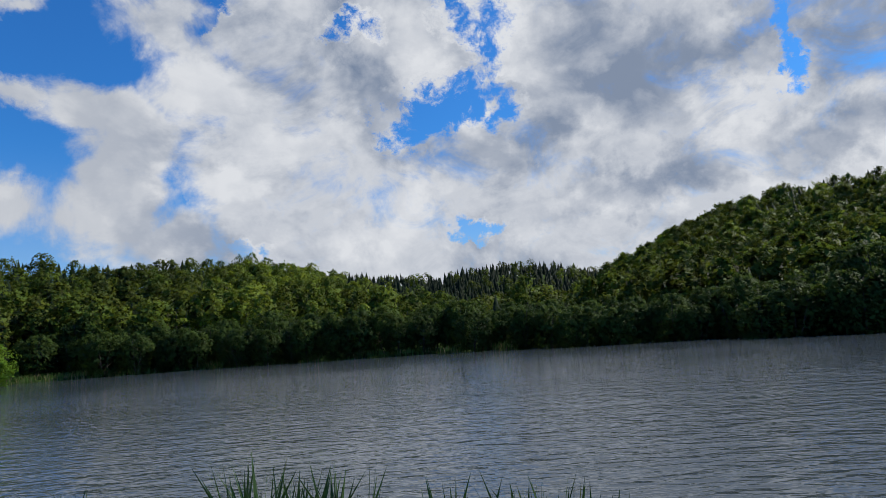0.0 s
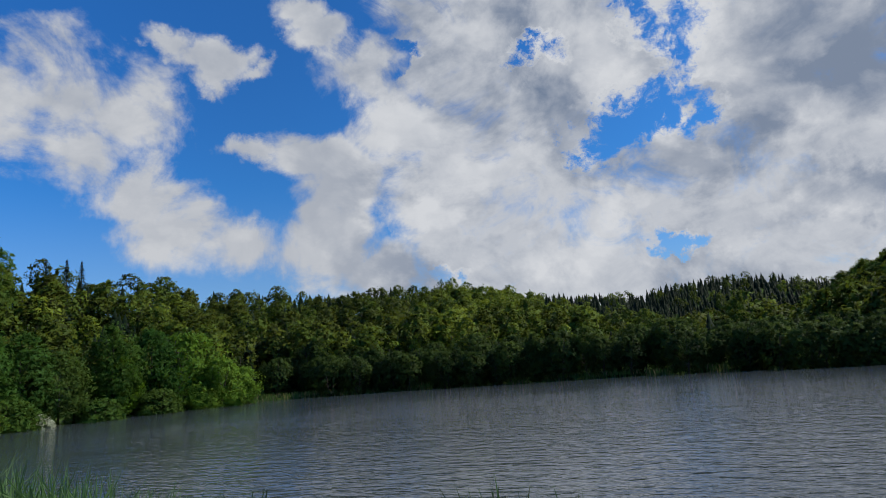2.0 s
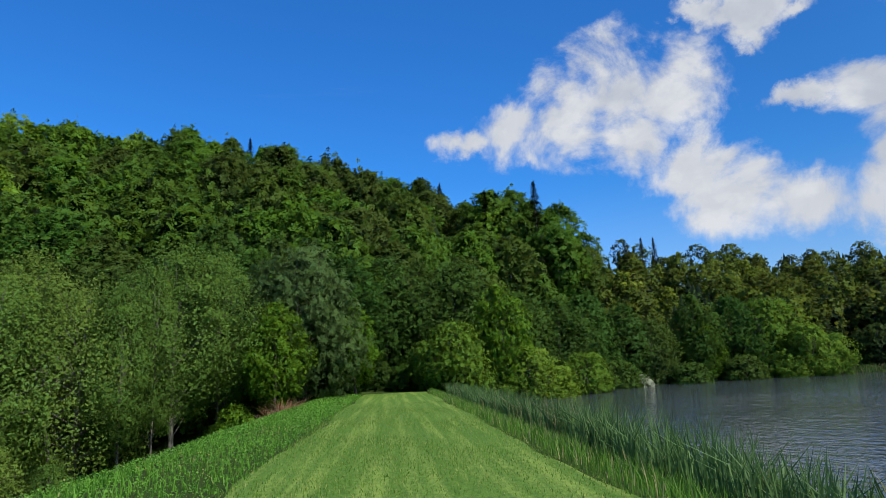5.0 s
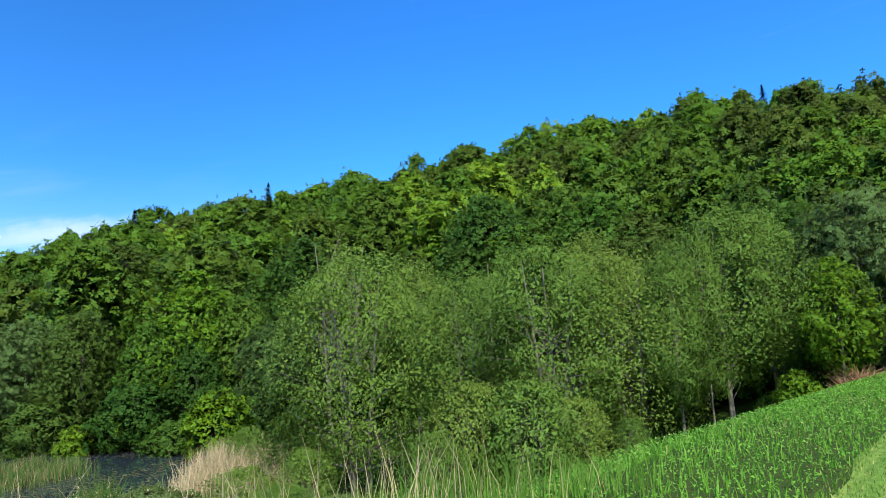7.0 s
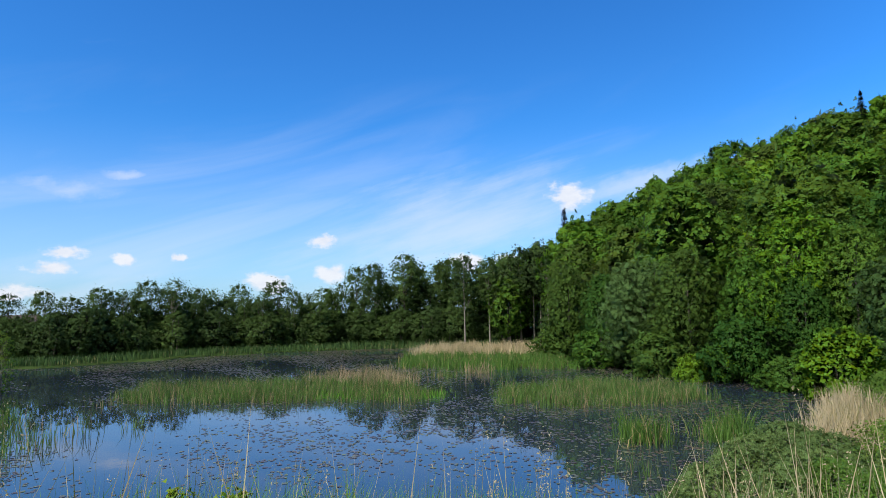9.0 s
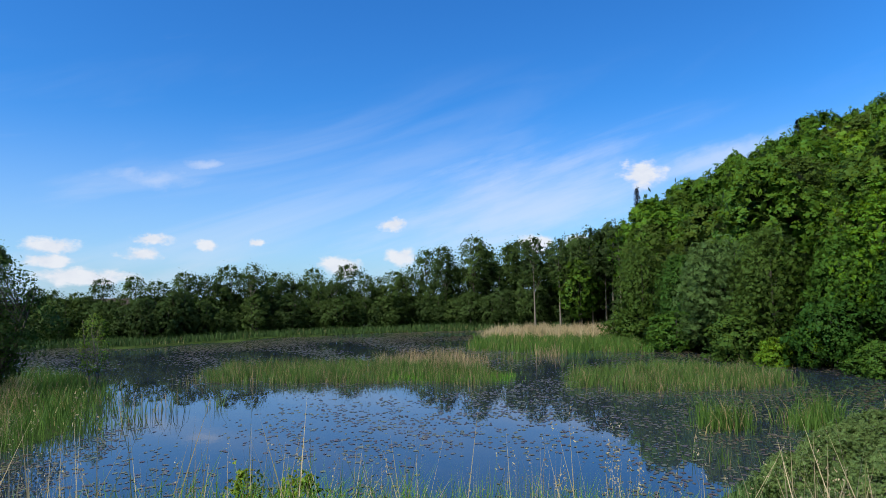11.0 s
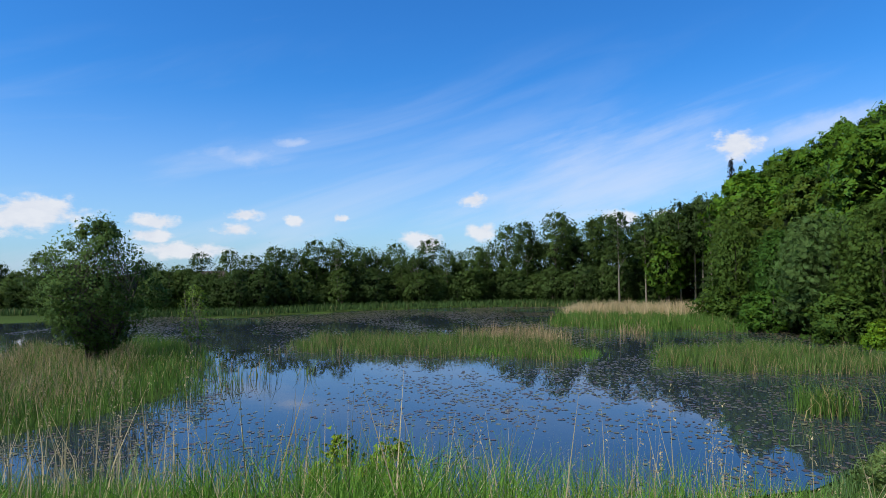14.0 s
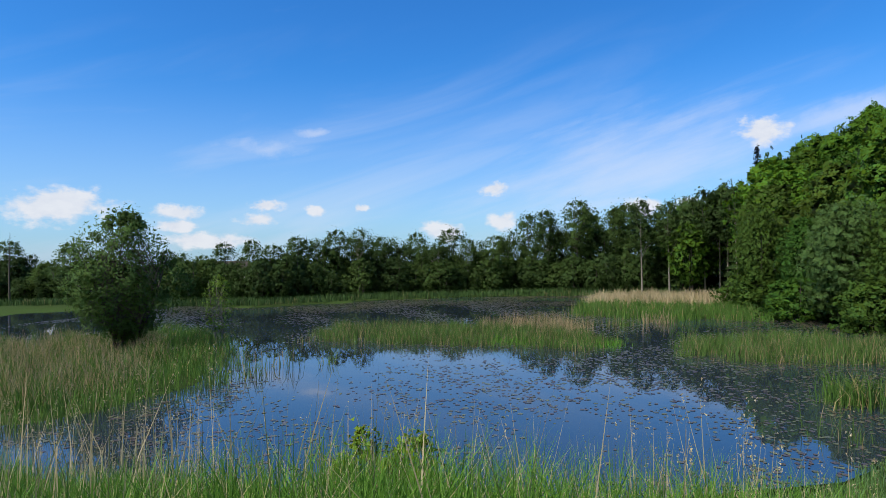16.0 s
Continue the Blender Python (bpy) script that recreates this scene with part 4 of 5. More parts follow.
for az, dist, H, w in ((59.5, 46, 4.4, 1.1), (67, 55, 3.5, 1.0), (12, 43, 2.6, 1.0), (70, 54, 2.6, 1.0)):
    plant(fresh_bush, az, dist, H, w)
plant(white_bush, -22.4, 80, 2.9)
for az, dist, H, w in ((-32, 101, 12, 0.9), (-34.5, 100, 8.5, 0.9), (-36.2, 104, 6.5, 1.0), (-33.4, 98.5, 5.0, 1.2), (-6.6, 57, 7.4, 0.95), (-4.4, 58, 4.6, 1.1), (-9.2, 59, 4.2, 1.2), (-12.6, 60, 6.4, 1.1), (-15.2, 63, 4.4, 1.2), (-17.8, 68, 5.6, 1.1)):
    plant(elder, az, dist, H, w)
# spruces that stand above the skyline
for az, dist, el in ((-14.2, 112, 16.7), (-9.6, 118, 16.1), (-10.6, 120, 15.9), (56.2, 124, 16.0), (79.5, 104, 9.0), (-23, 165, 10.7), (-24, 168, 10.6), (67, 128, 13.2), (-21.6, 165, 10.6), (12, 150, 20.9), (-5.4, 130, 17.0)):
    plant(spruce, az, dist, 1.6 + dist * math.tan(radians(el)) - land_at(*polar(az, dist)))

# willow and sapling on the reed bed
reed_willow = build_tree("willow_tree", "solitary open-crowned grey-green willow among pale reeds", 9.4, 2.9, 0.9, 0.5, 0.16, 19000, M_LEAF["willow"], "tall", 60, 0.13, 30, 6, M_BARK_DARK, ragged=0.55, seed=71)
reed_willow.matrix_basis = pose(-36.5, -32.6, -4.05)
sapling = build_tree("willow_sapling", "thin yellow-green sapling among the reeds", 5.0, 1.3, 0.8, 0.4, 0.11, 1300, M_LEAF["alder"], "tall", 26, 0.05, 16, 2, ragged=0.5, seed=72, shell=0.8)
sapling.matrix_basis = pose(-42.0, -29.4, -4.1)

snag = thing("dead_trunk", "bare dead spire of a tree behind the pond", "dead tree")
part("trunk", mesh_from("trunk", *join([tube([(0, 0, -0.3), (0.1, 0, 5), (0, 0.1, 11)], [0.17, 0.11, 0.02], 6)] + [tube([(0, 0, h), (1.1 * math.cos(h * 5), 1.1 * math.sin(h * 5), h + 0.5)], [0.05, 0.01], 4) for h in (4.5, 5.5, 6.5, 7.3, 8.2)]), M_BARK_DARK, smooth_shade=True), snag)
snag.matrix_basis = pose(*polar(139.9, 118), -4.1)
pale_trunk = thing("birch_trunk", "slender pale birch stem in a dark gap of the wood", "tree")
part("trunk", mesh_from("trunk", *join([tube([(0, 0, -0.3), (0.12, 0, 5), (0, 0.1, 12.5)], [0.14, 0.11, 0.03], 6)] + [tube([(0, 0, h), (1.3 * math.cos(h * 4), 1.3 * math.sin(h * 4), h + 0.9)], [0.04, 0.01], 4) for h in (7, 8.5, 9.5, 10.5)]), M_BARK, smooth_shade=True), pale_trunk)
pale_trunk.matrix_basis = pose(*polar(36.2, 47), land_at(*polar(36.2, 47)))
bare_tree = build_tree("bare_tree", "half-bare pale-branched tree standing above the alders", 15.5, 3.0, 5.0, 0.5, 0.2, 420, M_LEAF["alder"], "tall", 60, 0.16, 46, 2, M_BARK, ragged=0.4, seed=81)
bare_tree.matrix_basis = pose(*polar(49.6, 45), land_at(*polar(49.6, 45)) - 0.1)
for az, dist, H in ((113.2, 6.3, 1.3), (108.6, 6.2, 1.35), (110.8, 6.0, 1.0), (100.0, 6.4, 0.95), (115.2, 6.0, 0.9)):
    sprout = build_tree("willow_sprout", "small bright yellow-green willow sprout in the bank grass", 1.2, 0.32, 0.1, 0.45, 0.026, 2600, M_LEAF["sprout"], "tall", 34, 0.012, 14, 4, M_BARK, ragged=0.5, seed=int(az), group="willow sprouts on the bank")
    x, y = -2.3 - dist * math.sin(radians(az)), -1.3 + dist * math.cos(radians(az))
    sprout.matrix_basis = pose(x, y, land_at(x, y)) @ Matrix.Scale(H / 1.2, 4)

# the line of trees behind the pond
for k in range(68):
    az = 84 + k * 0.86
    top = np.interp(az, [84, 88, 91, 94, 97, 99, 101, 104, 105, 106.5, 109, 114, 118, 124, 132, 142], [15, 12.5, 14.5, 13.5, 13, 11, 9, 8.8, 11, 9, 10, 10.5, 9, 8, 8, 9])
    dist = np.interp(az, [84, 98, 112, 122, 142], [112, 110, 106, 100, 128]) + R0.uniform(-2, 6)
    kind = (pond_a, pond_c, pond_b, pond_a)[k % 4] if az < 120 else (pond_c, pond_a)[k % 2]
    plant(kind, az + R0.uniform(-0.5, 0.5), dist, top * (R0.uniform(0.62, 0.82) if kind is pond_c else R0.uniform(0.85, 1.15)), R0.uniform(0.8, 1.25))
for k in range(40):
    az = 84 + k * 1.45
    dist = np.interp(az, [84, 98, 112, 122, 142], [107, 108, 104, 96, 126]) + R0.uniform(-1, 2)
    plant(pond_c, az, dist, R0.uniform(3.5, 6.5), R0.uniform(0.9, 1.3))

for az, H in ((83.6, 15.5), (82.5, 15.0), (81.9, 16.0), (81.2, 15.0), (84.6, 14.0), (86.4, 14.5), (88.6, 15.0)):
    plant(pond_d, az, R0.uniform(99, 103), H, R0.uniform(0.85, 1.05))
# willows and alders round the lake
for k in range(64):
    az = -38 - k * 1.12
    x, y = polar(az, np.interp(az, [-110, -95, -80, -70, -60, -48, -38], [66, 72, 81, 88, 94, 101, 112]) + 3 + R0.uniform(-1.5, 5))
    s = np.interp(az, [-110, -97, -86, -76, -66, -50, -38], [7.4, 5.8, 5.0, 6.0, 6.8, 6.6, 5.4]) * R0.uniform(0.75, 1.1)
    proto = shore_a if k % 3 else shore_b
    stand(proto, x, y, s / TALL[id(proto)])
for k in range(46):
    az = -30 - k * 1.75
    x, y = polar(az, np.interp(az, [-110, -95, -80, -70, -60, -48, -38, -30], [66, 72, 81, 88, 94, 101, 112, 112]) + 10 + R0.uniform(-2, 5))
    s = np.interp(az, [-110, -97, -86, -76, -66, -50, -38, -30], [9, 6.4, 5.0, 5.6, 6.4, 7.2, 7.5, 8.5]) * R0.uniform(0.8, 1.1)
    stand((shore_b, shore_a)[k % 2], x, y, s / (9, 8.5)[k % 2])
retire(patterns)


# ---- the woods on the hills, too many to count ----
def canopy(H, R, count, size, rng, conifer=False):
    if conifer:
        # a far spruce: jagged skirts of boughs, one above another
        skirts = []
        for k in range(7):
            u, n = k / 7.0, 9
            z, r = H * (0.12 + 0.72 * u), R * (1.08 - u) ** 0.9
            a = np.arange(n) * math.tau / n + rng.uniform(0, 6)
            q = r * rng.uniform(0.55, 1.15, n)
            rim = np.stack([q * np.cos(a), q * np.sin(a), z - 0.35 * q + rng.normal(0, 0.02 * H, n)], 1)
            tip = np.array([[0, 0, z + H * 0.2]])
            i = np.arange(n)
            skirts.append((np.concatenate([rim, tip]), np.stack([i, (i + 1) % n, np.full(n, n)], 1)))
        V, F = join(skirts)
        return V, F, unit(V * (1, 1, 0.1) + (0, 0, 0.4 * R))
    C, N, _, swell = crown_points(count, H, R, H * 0.18, rng, 38, "round" if rng.random() < 0.6 else "tall", 0.5, 0.26)
    return (*leaves(C, N, size, rng, 0.68), np.repeat(swell, 3, 0))


def woods(name, label, headings, spacing, rng, near, depth, count, size, tall, mat, conifers, hills=HILLS, full=1.0):
    lots = [canopy(14, 4.4, count, size, np.random.default_rng(s)) for s in range(100, 106)]
    cones = [canopy(12.4, 2.7, int(count * 0.75), size * 0.9, np.random.default_rng(s), True) for s in range(200, 203)]
    stem = tube([(0, 0, -0.5), (0, 0, 8)], [0.2, 0.1], 4)
    V, F, T, S, TV, TF, at, tat = [], [], [], [], [], [], 0, 0
    r = 50.0
    widest = spacing
    while r < 600:
        young = min(1.0, max(0.5, r / full))
        spacing = widest * young
        az = headings[0] + rng.uniform(0, 1) * math.degrees(spacing / r)
        while az < headings[1]:
            a, q = az + rng.normal(0, 0.25) * math.degrees(spacing / r), r + rng.normal(0, 0.25) * spacing
            foot, crest = np.interp(a, hills[:, 0], hills[:, 1]), np.interp(a, hills[:, 0], hills[:, 2])
            if foot + near < q < crest + depth:
                x, y = -q * math.sin(radians(a)), q * math.cos(radians(a))
                conifer = rng.random() < conifers(a, (q - foot) / (crest - foot))
                v, f, o = (cones if conifer else lots)[rng.integers(3 if conifer else 6)]
                s, t = young * tall * rng.uniform(0.72, 1.25), rng.uniform(0, 6.28)
                w = s * rng.uniform(0.9, 1.25)
                c, n = math.cos(t), math.sin(t)
                z = land_at(x, y)
                V.append(np.stack([(v[:, 0] * c - v[:, 1] * n) * w + x, (v[:, 0] * n + v[:, 1] * c) * w + y, v[:, 2] * s + z], 1))
                S.append(np.stack([o[:, 0] * c - o[:, 1] * n, o[:, 0] * n + o[:, 1] * c, o[:, 2]], 1))
                F.append(f + at)
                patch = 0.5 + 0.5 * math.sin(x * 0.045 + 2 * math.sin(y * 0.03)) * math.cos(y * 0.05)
                # sunlit slope painted in: canopy tint raised between these two headings
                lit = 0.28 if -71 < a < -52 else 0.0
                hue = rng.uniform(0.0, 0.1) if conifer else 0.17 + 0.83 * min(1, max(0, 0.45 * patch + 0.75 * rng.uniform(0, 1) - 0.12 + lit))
                T.append(np.full(len(v), hue))
                at += len(v)
                TV.append(stem[0] * (s, s, s) + (x, y, z))
                TF.append(stem[1] + tat)
                tat += len(stem[0])
            az += math.degrees(spacing / r)
        r += spacing * 0.88
    wood = thing(name, label, "forest", kind="stuff")
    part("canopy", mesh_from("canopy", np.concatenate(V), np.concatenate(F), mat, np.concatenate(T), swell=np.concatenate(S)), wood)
    part("stems", mesh_from("stems", np.concatenate(TV), np.concatenate(TF), M_BARK_DARK), wood)
    return wood


rng = np.random.default_rng(5)
woods("hillside_forest", "steep mixed beech wood in fresh green and brown-green leaf", (-17, 86), 7.5, rng, 4, 8, 1500, 0.9, 0.97, M_LEAF["forest"], lambda a, t: 0.02)
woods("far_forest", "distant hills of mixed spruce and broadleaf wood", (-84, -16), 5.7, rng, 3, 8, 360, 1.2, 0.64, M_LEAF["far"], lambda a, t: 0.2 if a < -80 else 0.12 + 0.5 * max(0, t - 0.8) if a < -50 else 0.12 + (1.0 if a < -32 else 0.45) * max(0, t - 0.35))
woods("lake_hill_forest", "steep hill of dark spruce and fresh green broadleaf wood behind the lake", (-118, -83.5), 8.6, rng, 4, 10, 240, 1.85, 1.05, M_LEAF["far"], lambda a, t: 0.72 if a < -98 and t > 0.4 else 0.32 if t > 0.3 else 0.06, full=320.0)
woods("spruce_range", "far dark spruce-covered hill with a few bright broadleaf trees", (-93, -50), 6.6, rng, 90, 30, 110, 1.9, 0.74, M_LEAF["far"], lambda a, t: 0.9, RANGE)


# ---- reeds, grass and floating leaves ----
def scatter(n, x0, x1, y0, y1, rng):
    return rng.uniform(x0, x1, n), rng.uniform(y0, y1, n)


def strew(name, label, category, xs, ys, height, width, mat, rng, lean=0.25, bend=0.35, zs=None):
    z = land(xs, ys) - 0.03 if zs is None else zs
    V, F = blades(np.stack([xs, ys, z], 1), height, width, rng, lean, bend)
    return stuff(name, mesh_from(name, V, F, mat), label, category)


def clumped(x, y, rng, scale, cut):
    """Keeps the places where a coarse pattern runs high, so that growth is patchy."""
    v = np.sin(x / scale + 1.9 * np.sin(y / scale * 0.7)) * np.cos(y / scale * 1.3 + 1.1 * np.sin(x / scale * 1.7))
    return v + rng.normal(0, 0.35, len(x)) > cut


# sedge along the lake side of the dam
x, y = scatter(46000, 4.1, 6.9, -14, 52, rng)
keep = clumped(x, y, rng, 0.8, np.interp(x, [4.4, 5.6, 6.9], [-0.7, -0.1, 0.5])) & (rng.uniform(0, 1, len(x)) < np.interp(np.hypot(x, y), [0, 15, 60], [1, 0.9, 0.4])) & (x < 6.5 + 0.6 * np.sin(y * 0.6))
x, y = x[keep], y[keep]
zs = np.maximum(land(x, y), LAKE - 0.35)
strew("lakeside_sedge", "tall blue-green sedge along the lake edge", "reeds", x, y, rng.uniform(0.7, 1.45, len(x)) * np.interp(y, [4, 9], [0.62, 1.0]), 0.036, M_SEDGE, rng, 0.25, 0.6, zs)
for ty, n, h in ((5.7, 30, 1.35), (3.3, 46, 1.75), (2.85, 34, 1.6), (2.4, 40, 1.65), (1.35, 16, 1.6), (0.95, 22, 1.5), (0.5, 24, 1.6), (0.1, 14, 1.4), (-0.6, 14, 1.35), (7.2, 40, 1.4)):
    x, y = 7.0 + rng.normal(0, 0.14, n), ty * 1.22 - 0.12 + rng.normal(0, 0.16, n)
    strew("iris_tuft", "dark broad-bladed iris tuft standing in the lake edge", "water plant", x, y, h * rng.uniform(0.72, 1.0, n), 0.085, M_IRIS, rng, 0.3, 0.2, np.full(n, LAKE - 0.15))
# unmown strips on both sides of the track
x, y = (np.concatenate(v) for v in zip(scatter(16000, 2.7, 4.6, 2, 54, rng), scatter(4000, 2.7, 4.9, -12, 2, rng), scatter(8000, -4.6, -2.6, -12, 4, rng)))
strew("verge_grass", "unmown green grass beside the track", "grass", x, y, rng.uniform(0.15, 0.5, len(x)), 0.014, M_GRASS, rng, 0.3, 0.5)
x, y = scatter(28000, -13.5, -2.55, 3, 52, rng)
strew("slope_herbs", "lush green grass and herbs on the dam slope", "grass", x, y, np.interp(x, [-13, -6, -3.2, -2.5], [0.5, 0.32, 0.22, 0.12]) * rng.uniform(0.6, 1.3, len(x)), 0.02, M_HERB, rng, 0.4, 0.5)
x, y = scatter(70000, -13.5, -2.7, 5, 52, rng)
C = np.stack([x, y, land(x, y) + np.interp(x, [-13, -6, -3.2, -2.5], [0.5, 0.32, 0.22, 0.1]) * rng.uniform(0.3, 1.0, len(x))], 1)
stuff("herb_leaves", mesh_from("herb_leaves", *leaves(C, unit(rng.normal(0, 0.5, (len(C), 3)) + (0, 0, 1)), np.interp(y, [5, 50], [0.024, 0.06]), rng, 0.6), M_HERB), "broad green herb leaves on the dam slope", "grass")
# mown blades on the track
x, y = (np.concatenate(v) for v in zip(scatter(44000, -2.7, 2.8, 5, 36, rng), scatter(4000, -2.7, 2.8, -10, 5, rng)))
keep = rng.uniform(0, 1, len(x)) < np.interp(y, [5, 14, 36], [1, 0.8, 0.25])
x, y = x[keep], y[keep]
strew("mown_blades", "short mown grass blades on the track", "grass", x, y, rng.uniform(0.025, 0.07, len(x)), 0.012, M_TURF, rng, 0.6, 0.5, land(x, y) + 0.015)
# tall grass on the pond side, with dry stalks
x, y = (np.concatenate(v) for v in zip(scatter(30000, -7.2, -4.3, -8, 3.2, rng), scatter(8000, -9.5, -4.3, -14, 8, rng)))
keep = clumped(x, y, rng, 0.7, -0.8)
x, y = x[keep], y[keep]
strew("bank_grass", "tall green grass on the pond bank", "grass", x, y, rng.uniform(0.45, 1.0, len(x)) * (0.85 + 0.2 * np.sin(y * 0.9 + 0.5 * x)) * np.interp(y, [-6, -2.5], [0.74, 1.0]), 0.011, M_GRASS, rng, 0.3, 0.55)
x, y = (np.concatenate(v) for v in zip(scatter(4200, -12, -4.6, -14, 5, rng), scatter(3400, -12, -6.4, -4, 5, rng)))
keep = clumped(x, y, rng, 0.9, -0.3)
x, y = x[keep], y[keep]
h = rng.uniform(0.6, 1.35, len(x))
strew("dry_grass_stalks", "thin dry straw-coloured grass stalks on the bank", "grass", x, y, h, 0.009, M_STALK, rng, 0.3, 0.2)
x, y = scatter(760, -9.8, -6.2, -9, 4, rng)
keep = clumped(x, y, rng, 0.8, 0.0)
x, y = x[keep], y[keep]
h, z = rng.uniform(0.85, 1.5, len(x)), land(x, y)
strew("dry_reed_stalks", "upright dry reed stalks with feathery tops on the bank", "grass", x, y, h, 0.011, M_STALK, rng, 0.08, 0.05)
k = np.repeat(np.arange(len(x)), 14)
C = np.stack([x[k] + rng.normal(0, 0.012, len(k)), y[k] + rng.normal(0, 0.012, len(k)), z[k] + h[k] * rng.uniform(0.84, 1.02, len(k))], 1)
stuff("reed_plumes", mesh_from("reed_plumes", *leaves(C, unit(rng.normal(size=(len(C), 3)) * (1, 1, 0.3)), 0.015, rng, 0.3), M_STALK), "feathery buff seed plumes on dry reed stalks", "grass")
x, y = scatter(42000, -24, -9, -13, 16, rng)
keep = (rim_distance(x, y, POND_RIM) > -0.4) & (rng.uniform(0, 1, len(x)) < np.interp(np.hypot(x, y), [10, 20, 40], [1, 0.8, 0.5]))
x, y = x[keep], y[keep]
strew("shore_grass", "green grass and sedge at the pond's near edge", "grass", x, y, rng.uniform(0.4, 1.0, len(x)) * np.where(x < -16.5, 0.5, 1.0), 0.022, M_SEDGE, rng, 0.4, 0.6)


def reed_patch(name, label, rim, n, height, mat, width=0.03, base=POND - 0.15, cut=-0.6, scale=1.6):
    """Reeds that fill an outline, thinner at its rim."""
    xs, ys = zip(*rim)
    x, y = scatter(n, min(xs) - 1, max(xs) + 1, min(ys) - 1, max(ys) + 1, rng)
    keep = (rim_distance(x, y, rim) + rng.normal(0, 0.5, len(x)) < 0) & clumped(x, y, rng, scale, cut)
    x, y = x[keep], y[keep]
    zs = np.maximum(land(x, y), base)
    return strew(name, label, "reeds", x, y, rng.uniform(height[0], height[1], len(x)) * (0.75 + 0.2 * np.sin(x * 1.3 + 2 * np.sin(y * 0.9)) + 0.12 * np.sin(y * 2.9)), width, mat, rng, 0.4, 0.35, zs)


reed_patch("reed_bed", "green reeds edging the willow's reed bed", REEDBED, 30000, (0.9, 1.45), M_REED_GREEN)
reed_patch("straw_reed_bed", "pale dry reeds in front of the solitary willow", [(-19.5, -25), (-26, -22), (-33, -27), (-42, -34), (-38, -42), (-20, -44)], 19000, (1.1, 1.7), M_STRAW, 0.022)
reed_patch("reed_island", "long low island of green reeds in the pond", [(-44, -24), (-43.5, -17), (-43.5, -8), (-42.5, -3), (-47, -2), (-52, -6), (-55, -15), (-53, -25)], 26000, (0.8, 1.45), M_REED)
reed_patch("reed_island", "straw-tipped reed clump at the island's end", [(-52, -11), (-51, -5), (-56, -3), (-59, -8), (-56, -13)], 5000, (1.3, 1.9), M_STRAW)
reed_patch("straw_island", "pale straw-coloured reed island at the back of the pond", [(-82, -5), (-80, 3), (-83, 10.5), (-92, 11), (-94, 2), (-90, -5)], 15000, (1.5, 2.1), M_STALK, 0.06)
reed_patch("reed_island", "green reed fringe before the straw-coloured reeds", [(-67, -6), (-63, 2), (-63, 11), (-79, 12), (-81, 3), (-81, -6)], 14000, (0.9, 1.5), M_REED_GREEN, 0.055)
reed_patch("reed_marsh", "green reeds running to the wooded pond edge", [(-41, 2), (-39.5, 6), (-40, 11), (-41.5, 15), (-47, 16), (-52, 10), (-48, 3)], 18000, (0.8, 1.45), M_REED)
reed_patch("reed_clump", "upright dark green cattail clump in the water", [(-29.6, 6.7), (-29.6, 7.6), (-30.8, 7.8), (-30.8, 6.9)], 2600, (1.5, 2.2), M_REED_GREEN, cut=-2)
reed_patch("reed_clump", "green reeds at the corner of the bank", [(-29.6, 10.2), (-29.4, 11.3), (-30.8, 11.7), (-31.0, 10.5)], 2800, (1.4, 2.1), M_REED_GREEN, cut=-1.2)
reed_patch("straw_reeds", "dry straw reeds by the dam foot", [(-22.5, 13), (-26.5, 12.4), (-33, 17), (-38, 20), (-36, 23), (-32, 22), (-24, 17)], 15000, (1.2, 2.0), M_STALK, 0.03, cut=-1.2)
for cx, cy, w in ((-33.9, -19.6, 0.55), (-30.7, -19.5, 0.45), (-35.3, -17.6, 0.3), (-24.7, 5.4, 0.45), (-32.6, -20.8, 0.5), (-58, -1.2, 1.3)):
    reed_patch("reed_clump", "small reed clump standing in open water", [(cx - w, cy - w * 0.6), (cx + w, cy - w * 0.6), (cx + w, cy + w * 0.6), (cx - w, cy + w * 0.6)], int(420 * w), (1.1, 1.8), M_REED, cut=-2)
# far bank of the pond and rim of the lake
t = rng.uniform(0, 1, 14000)
az = 82 + 60 * t
dist = np.interp(az, [82, 98, 112, 122, 142], [104, 104, 99, 91, 118]) + rng.uniform(-4, 5, len(t))
x, y = -1.2 - dist * np.sin(np.radians(az)), -0.6 + dist * np.cos(np.radians(az))
strew("far_reeds", "green reeds along the pond's far bank", "reeds", x, y, rng.uniform(0.4, 1.1, len(x)), 0.09, M_IRIS, rng, 0.2, 0.3, np.maximum(land(x, y), POND - 0.1))
a = rng.uniform(-0.9, 1.75, 9000)
c, s_ = np.cos(a), np.sin(a)
e = np.where(c > 0, 2 / 2.5, 2 / 7)
k = 1.0 + rng.uniform(-0.012, 0.03, len(a))
x, y = 44 + 39 * k * np.sign(c) * np.abs(c) ** e, 30 + 61 * k * np.sign(s_) * np.abs(s_) ** e
strew("lake_rim_sedge", "narrow fringe of sedge round the lake", "reeds", x, y, rng.uniform(0.4, 1.0, len(x)), 0.09, M_REED, rng, 0.3, 0.3, np.maximum(land(x, y), LAKE - 0.1))

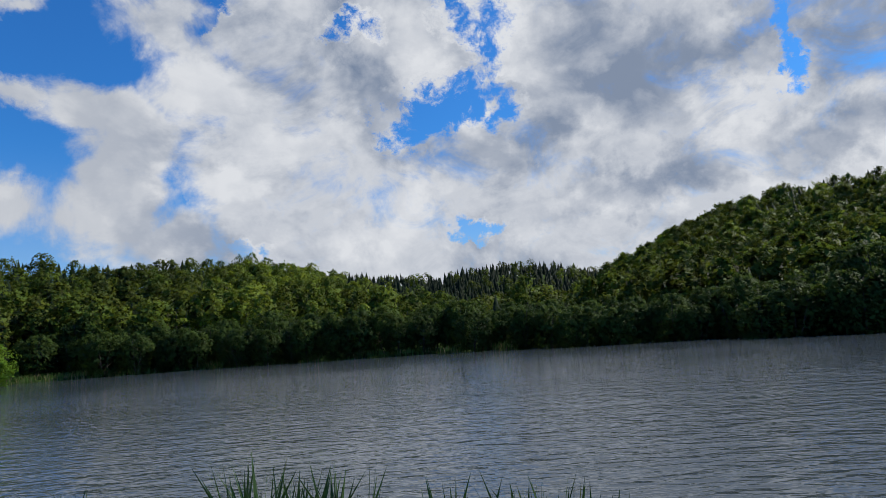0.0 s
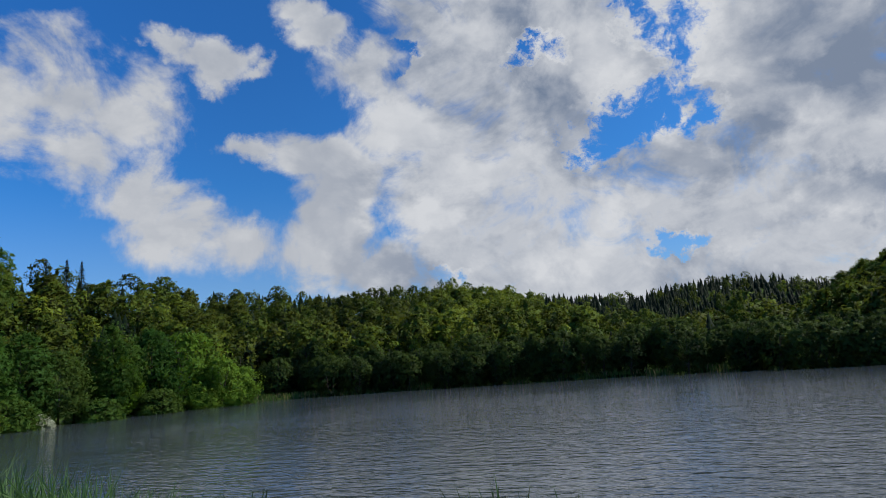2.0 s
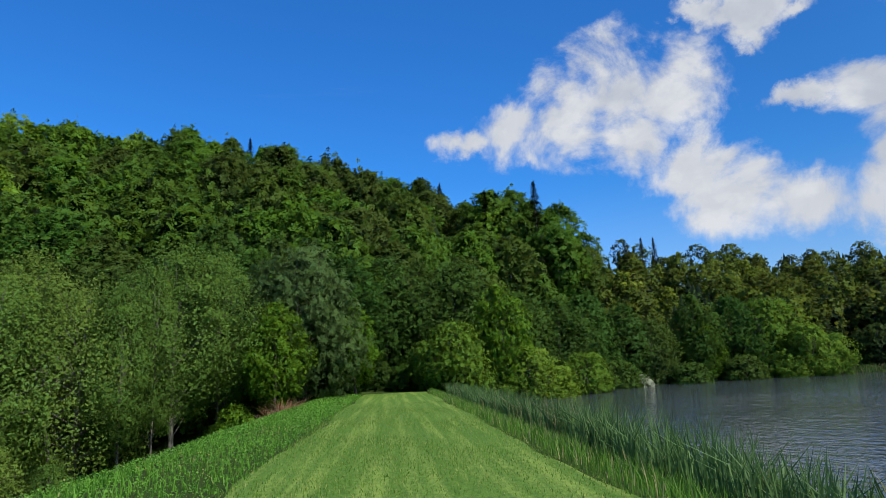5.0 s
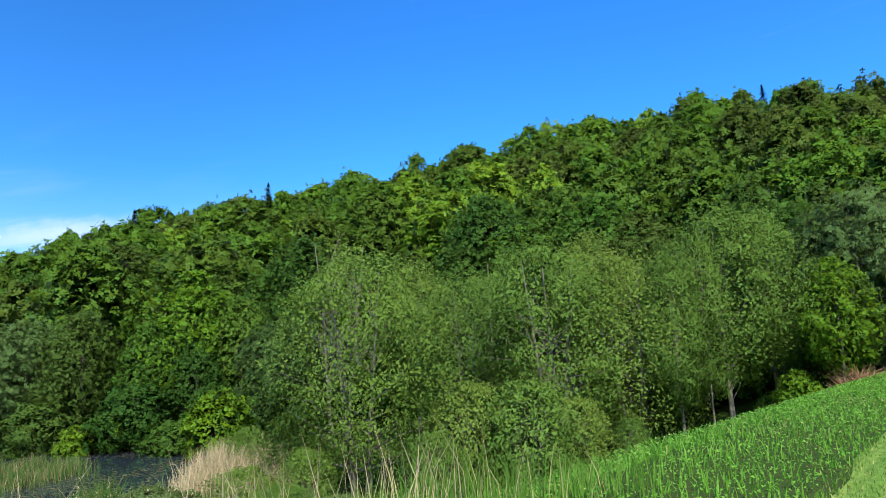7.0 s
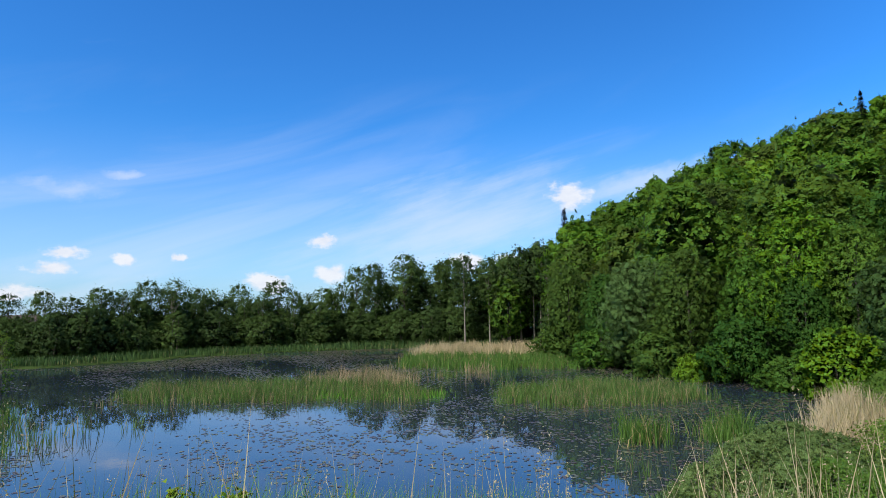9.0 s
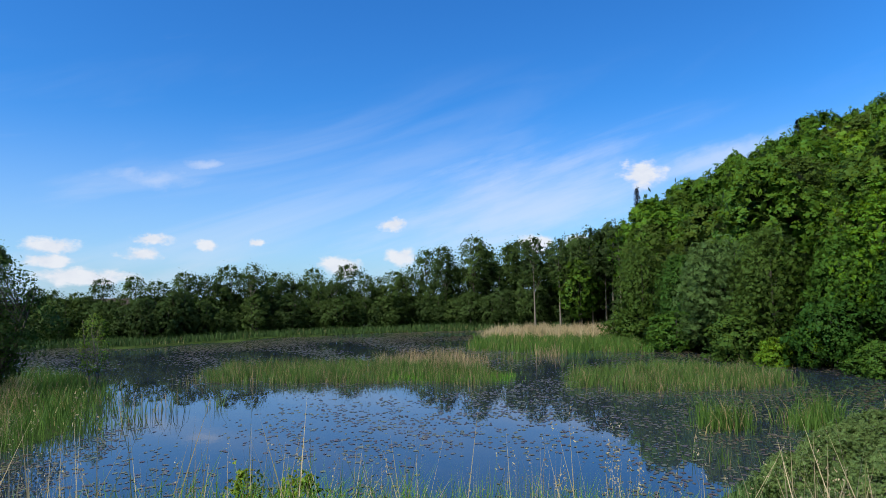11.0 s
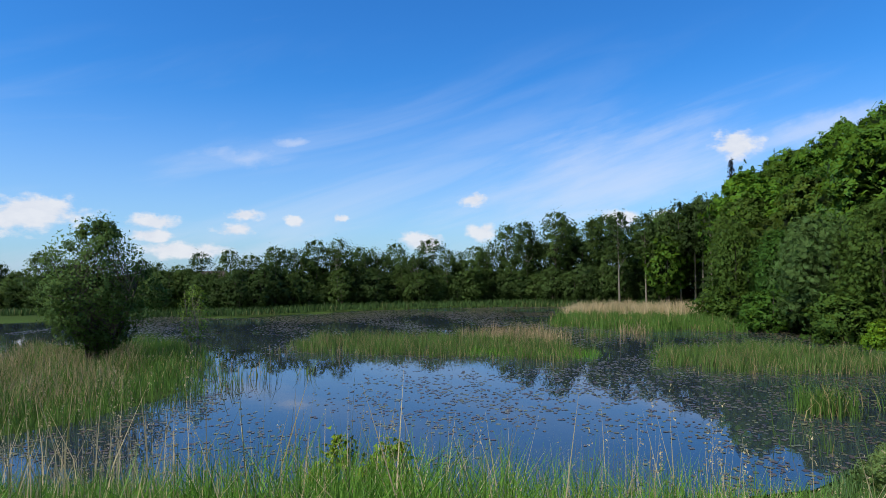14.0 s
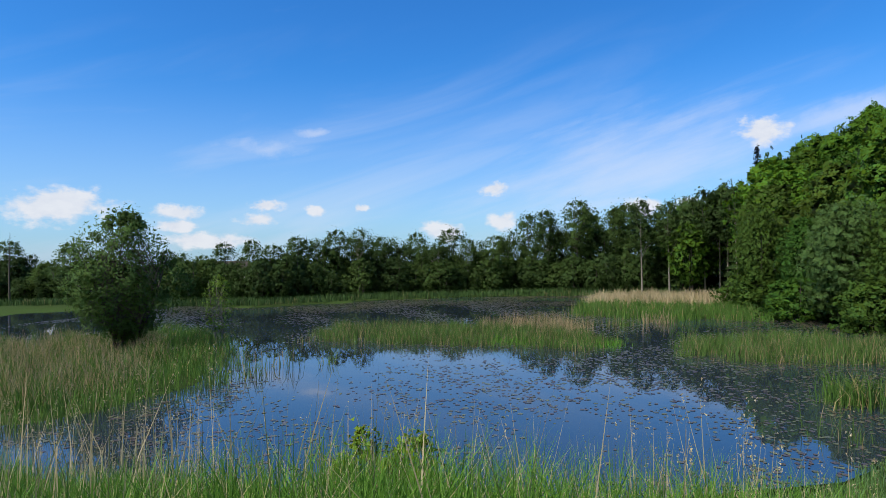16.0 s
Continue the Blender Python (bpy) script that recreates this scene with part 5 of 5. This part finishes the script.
# lily pads: thick and dark towards the trees, thin in the open
n = 105000
x, y = scatter(n, -104, -18, -60, 24, rng)
v = np.sin(x / 5 + 2 * np.sin(y / 6)) * np.cos(y / 4.5 + 1.5 * np.sin(x / 7))
dense = np.interp(x, [-104, -60, -52, -40, -18], [0.75, 0.6, 0.32, 0.42, 0.45]) + np.where((x > -42) & (y > -2), 0.35, 0) + np.where((y < -18) & (x > -30), 0.3, 0)
lane = [(-2.3 - q * math.sin(radians(a)), -1.3 + q * math.cos(radians(a))) for q, a in ((30, 119.5), (38, 124), (84, 125), (84, 119.5), (50, 118.5))]
keep = (rim_distance(x, y, lane) + rng.normal(0, 1.2, n) > 0) & (rim_distance(x, y, POND_RIM) < -0.6) & (rim_distance(x, y, REEDBED) > 0.2) & (0.5 + 0.5 * v < dense + rng.uniform(-0.25, 0.25, n)) & (clumped(x, y, rng, 0.9, -0.25) | (x < -52))
x, y = x[keep], y[keep]
r = rng.uniform(0.05, 0.13, len(x)) * np.interp(-x, [18, 50, 100], [1.0, 1.2, 1.7])
turn = rng.uniform(0, 6.28, len(x))
ang = turn[:, None] + np.linspace(0.2, 6.08, 5)
ring = np.stack([x[:, None] + r[:, None] * np.cos(ang), y[:, None] + r[:, None] * np.sin(ang) * rng.uniform(0.5, 1.0, (len(x), 1)), np.full(ang.shape, POND + 0.008) + rng.uniform(0, 0.006, ang.shape)], 2)
V, F = ring.reshape(-1, 3), np.arange(5 * len(x)).reshape(-1, 5)
stuff("lily_pads", mesh_from("lily_pads", V, F, M_PAD), "brownish green lily pads floating on the pond", "water plants")

reed_patch("straw_tuft", "single pale tuft of dry reed at the island", [(-62, 0.8), (-60.3, 0.8), (-60.3, 2.6), (-62, 2.6)], 500, (1.0, 1.9), M_STRAW, 0.05, cut=-3)
reed_patch("low_sedge", "low bright green sedge before the reed island", [(-45.5, -10), (-44.6, -2), (-47.5, -1.5), (-49, -10)], 6000, (0.35, 0.7), M_HERB, 0.04, cut=-1)


# houses glimpsed between the far trunks
def cottage(x, y, turn, label):
    t = thing("cottage", label, "house")
    for name, size, at, mat in (("wall", (9, 7, 3.4), (0, 0, 1.7), M_PLASTER), ("window", (1.0, 0.12, 1.2), (-2.4, -3.52, 1.9), M_PANE), ("window", (1.0, 0.12, 1.2), (2.2, -3.52, 1.9), M_PANE), ("door", (1.0, 0.12, 2.05), (0, -3.52, 1.02), M_DOOR)):
        bm = bmesh.new()
        bmesh.ops.create_cube(bm, size=1.0, matrix=Matrix.LocRotScale(at, None, size))
        me = bpy.data.meshes.new(name)
        bm.to_mesh(me)
        bm.free()
        me.materials.append(mat)
        part(name, me, t)
    v = [(-5, -4, 3.3), (5, -4, 3.3), (5, 4, 3.3), (-5, 4, 3.3), (-5, 0, 6), (5, 0, 6)]
    me = bpy.data.meshes.new("roof")
    me.from_pydata(v, [], [(0, 1, 5, 4), (2, 3, 4, 5), (1, 2, 5), (3, 0, 4), (3, 2, 1, 0)])
    me.materials.append(M_ROOF)
    part("roof", me, t)
    t.matrix_basis = pose(x, y, land_at(x, y) - 0.05, 0, 0, turn)


cottage(*polar(89.3, 185), 75, "small white-walled cottage behind the pond trees")
cottage(*polar(124.2, 175), 110, "small pale cottage half hidden behind the pond trees")

# small things on the slope: brush heaps and flowers
def brush_heap(x, y, w, h, label):
    t = np.random.default_rng(int(100 * w))
    n = 900
    a, q = t.uniform(0, 6.28, n), np.sqrt(t.uniform(0, 1, n))
    P = np.stack([x + w * q * np.cos(a), y + w * 0.7 * q * np.sin(a), land(x + w * q * np.cos(a), y + w * 0.7 * q * np.sin(a)) - 0.05], 1)
    V, F = blades(P, h * (1.15 - q) * t.uniform(0.5, 1.3, n), 0.04, t, 1.6, 0.8)
    return tagged(new("brush_heap", mesh_from("brush_heap", V, F, M_DEAD)), label, "brush heap")


brush_heap(-6.6, 37.0, 1.3, 1.1, "heap of dry reddish brown brushwood on the slope")
brush_heap(-16.8, 20.6, 1.3, 0.6, "flat heap of dry brown cuttings at the dam foot")
brush_heap(-14.2, 25.8, 0.8, 0.4, "small heap of dry brown cuttings at the dam foot")
x, y = scatter(70, -12, -3.4, 9, 34, rng)
C = np.stack([x, y, land(x, y) + 0.28 + rng.uniform(0, 0.1, len(x))], 1)
stuff("seed_heads", mesh_from("seed_heads", *leaves(np.repeat(C, 5, 0), unit(rng.normal(size=(5 * len(C), 3))), 0.024, rng), M_SEED), "white dandelion seed heads in the slope grass", "flowers")
x, y = scatter(60, -12, -3.4, 9, 26, rng)
C = np.stack([x, y, land(x, y) + 0.3], 1)
stuff("buttercups", mesh_from("buttercups", *leaves(np.repeat(C, 4, 0), unit(rng.normal(size=(4 * len(C), 3)) + (0, 0, 1.5)), 0.035, rng), M_YELLOW), "small yellow flowers in the slope grass", "flowers")
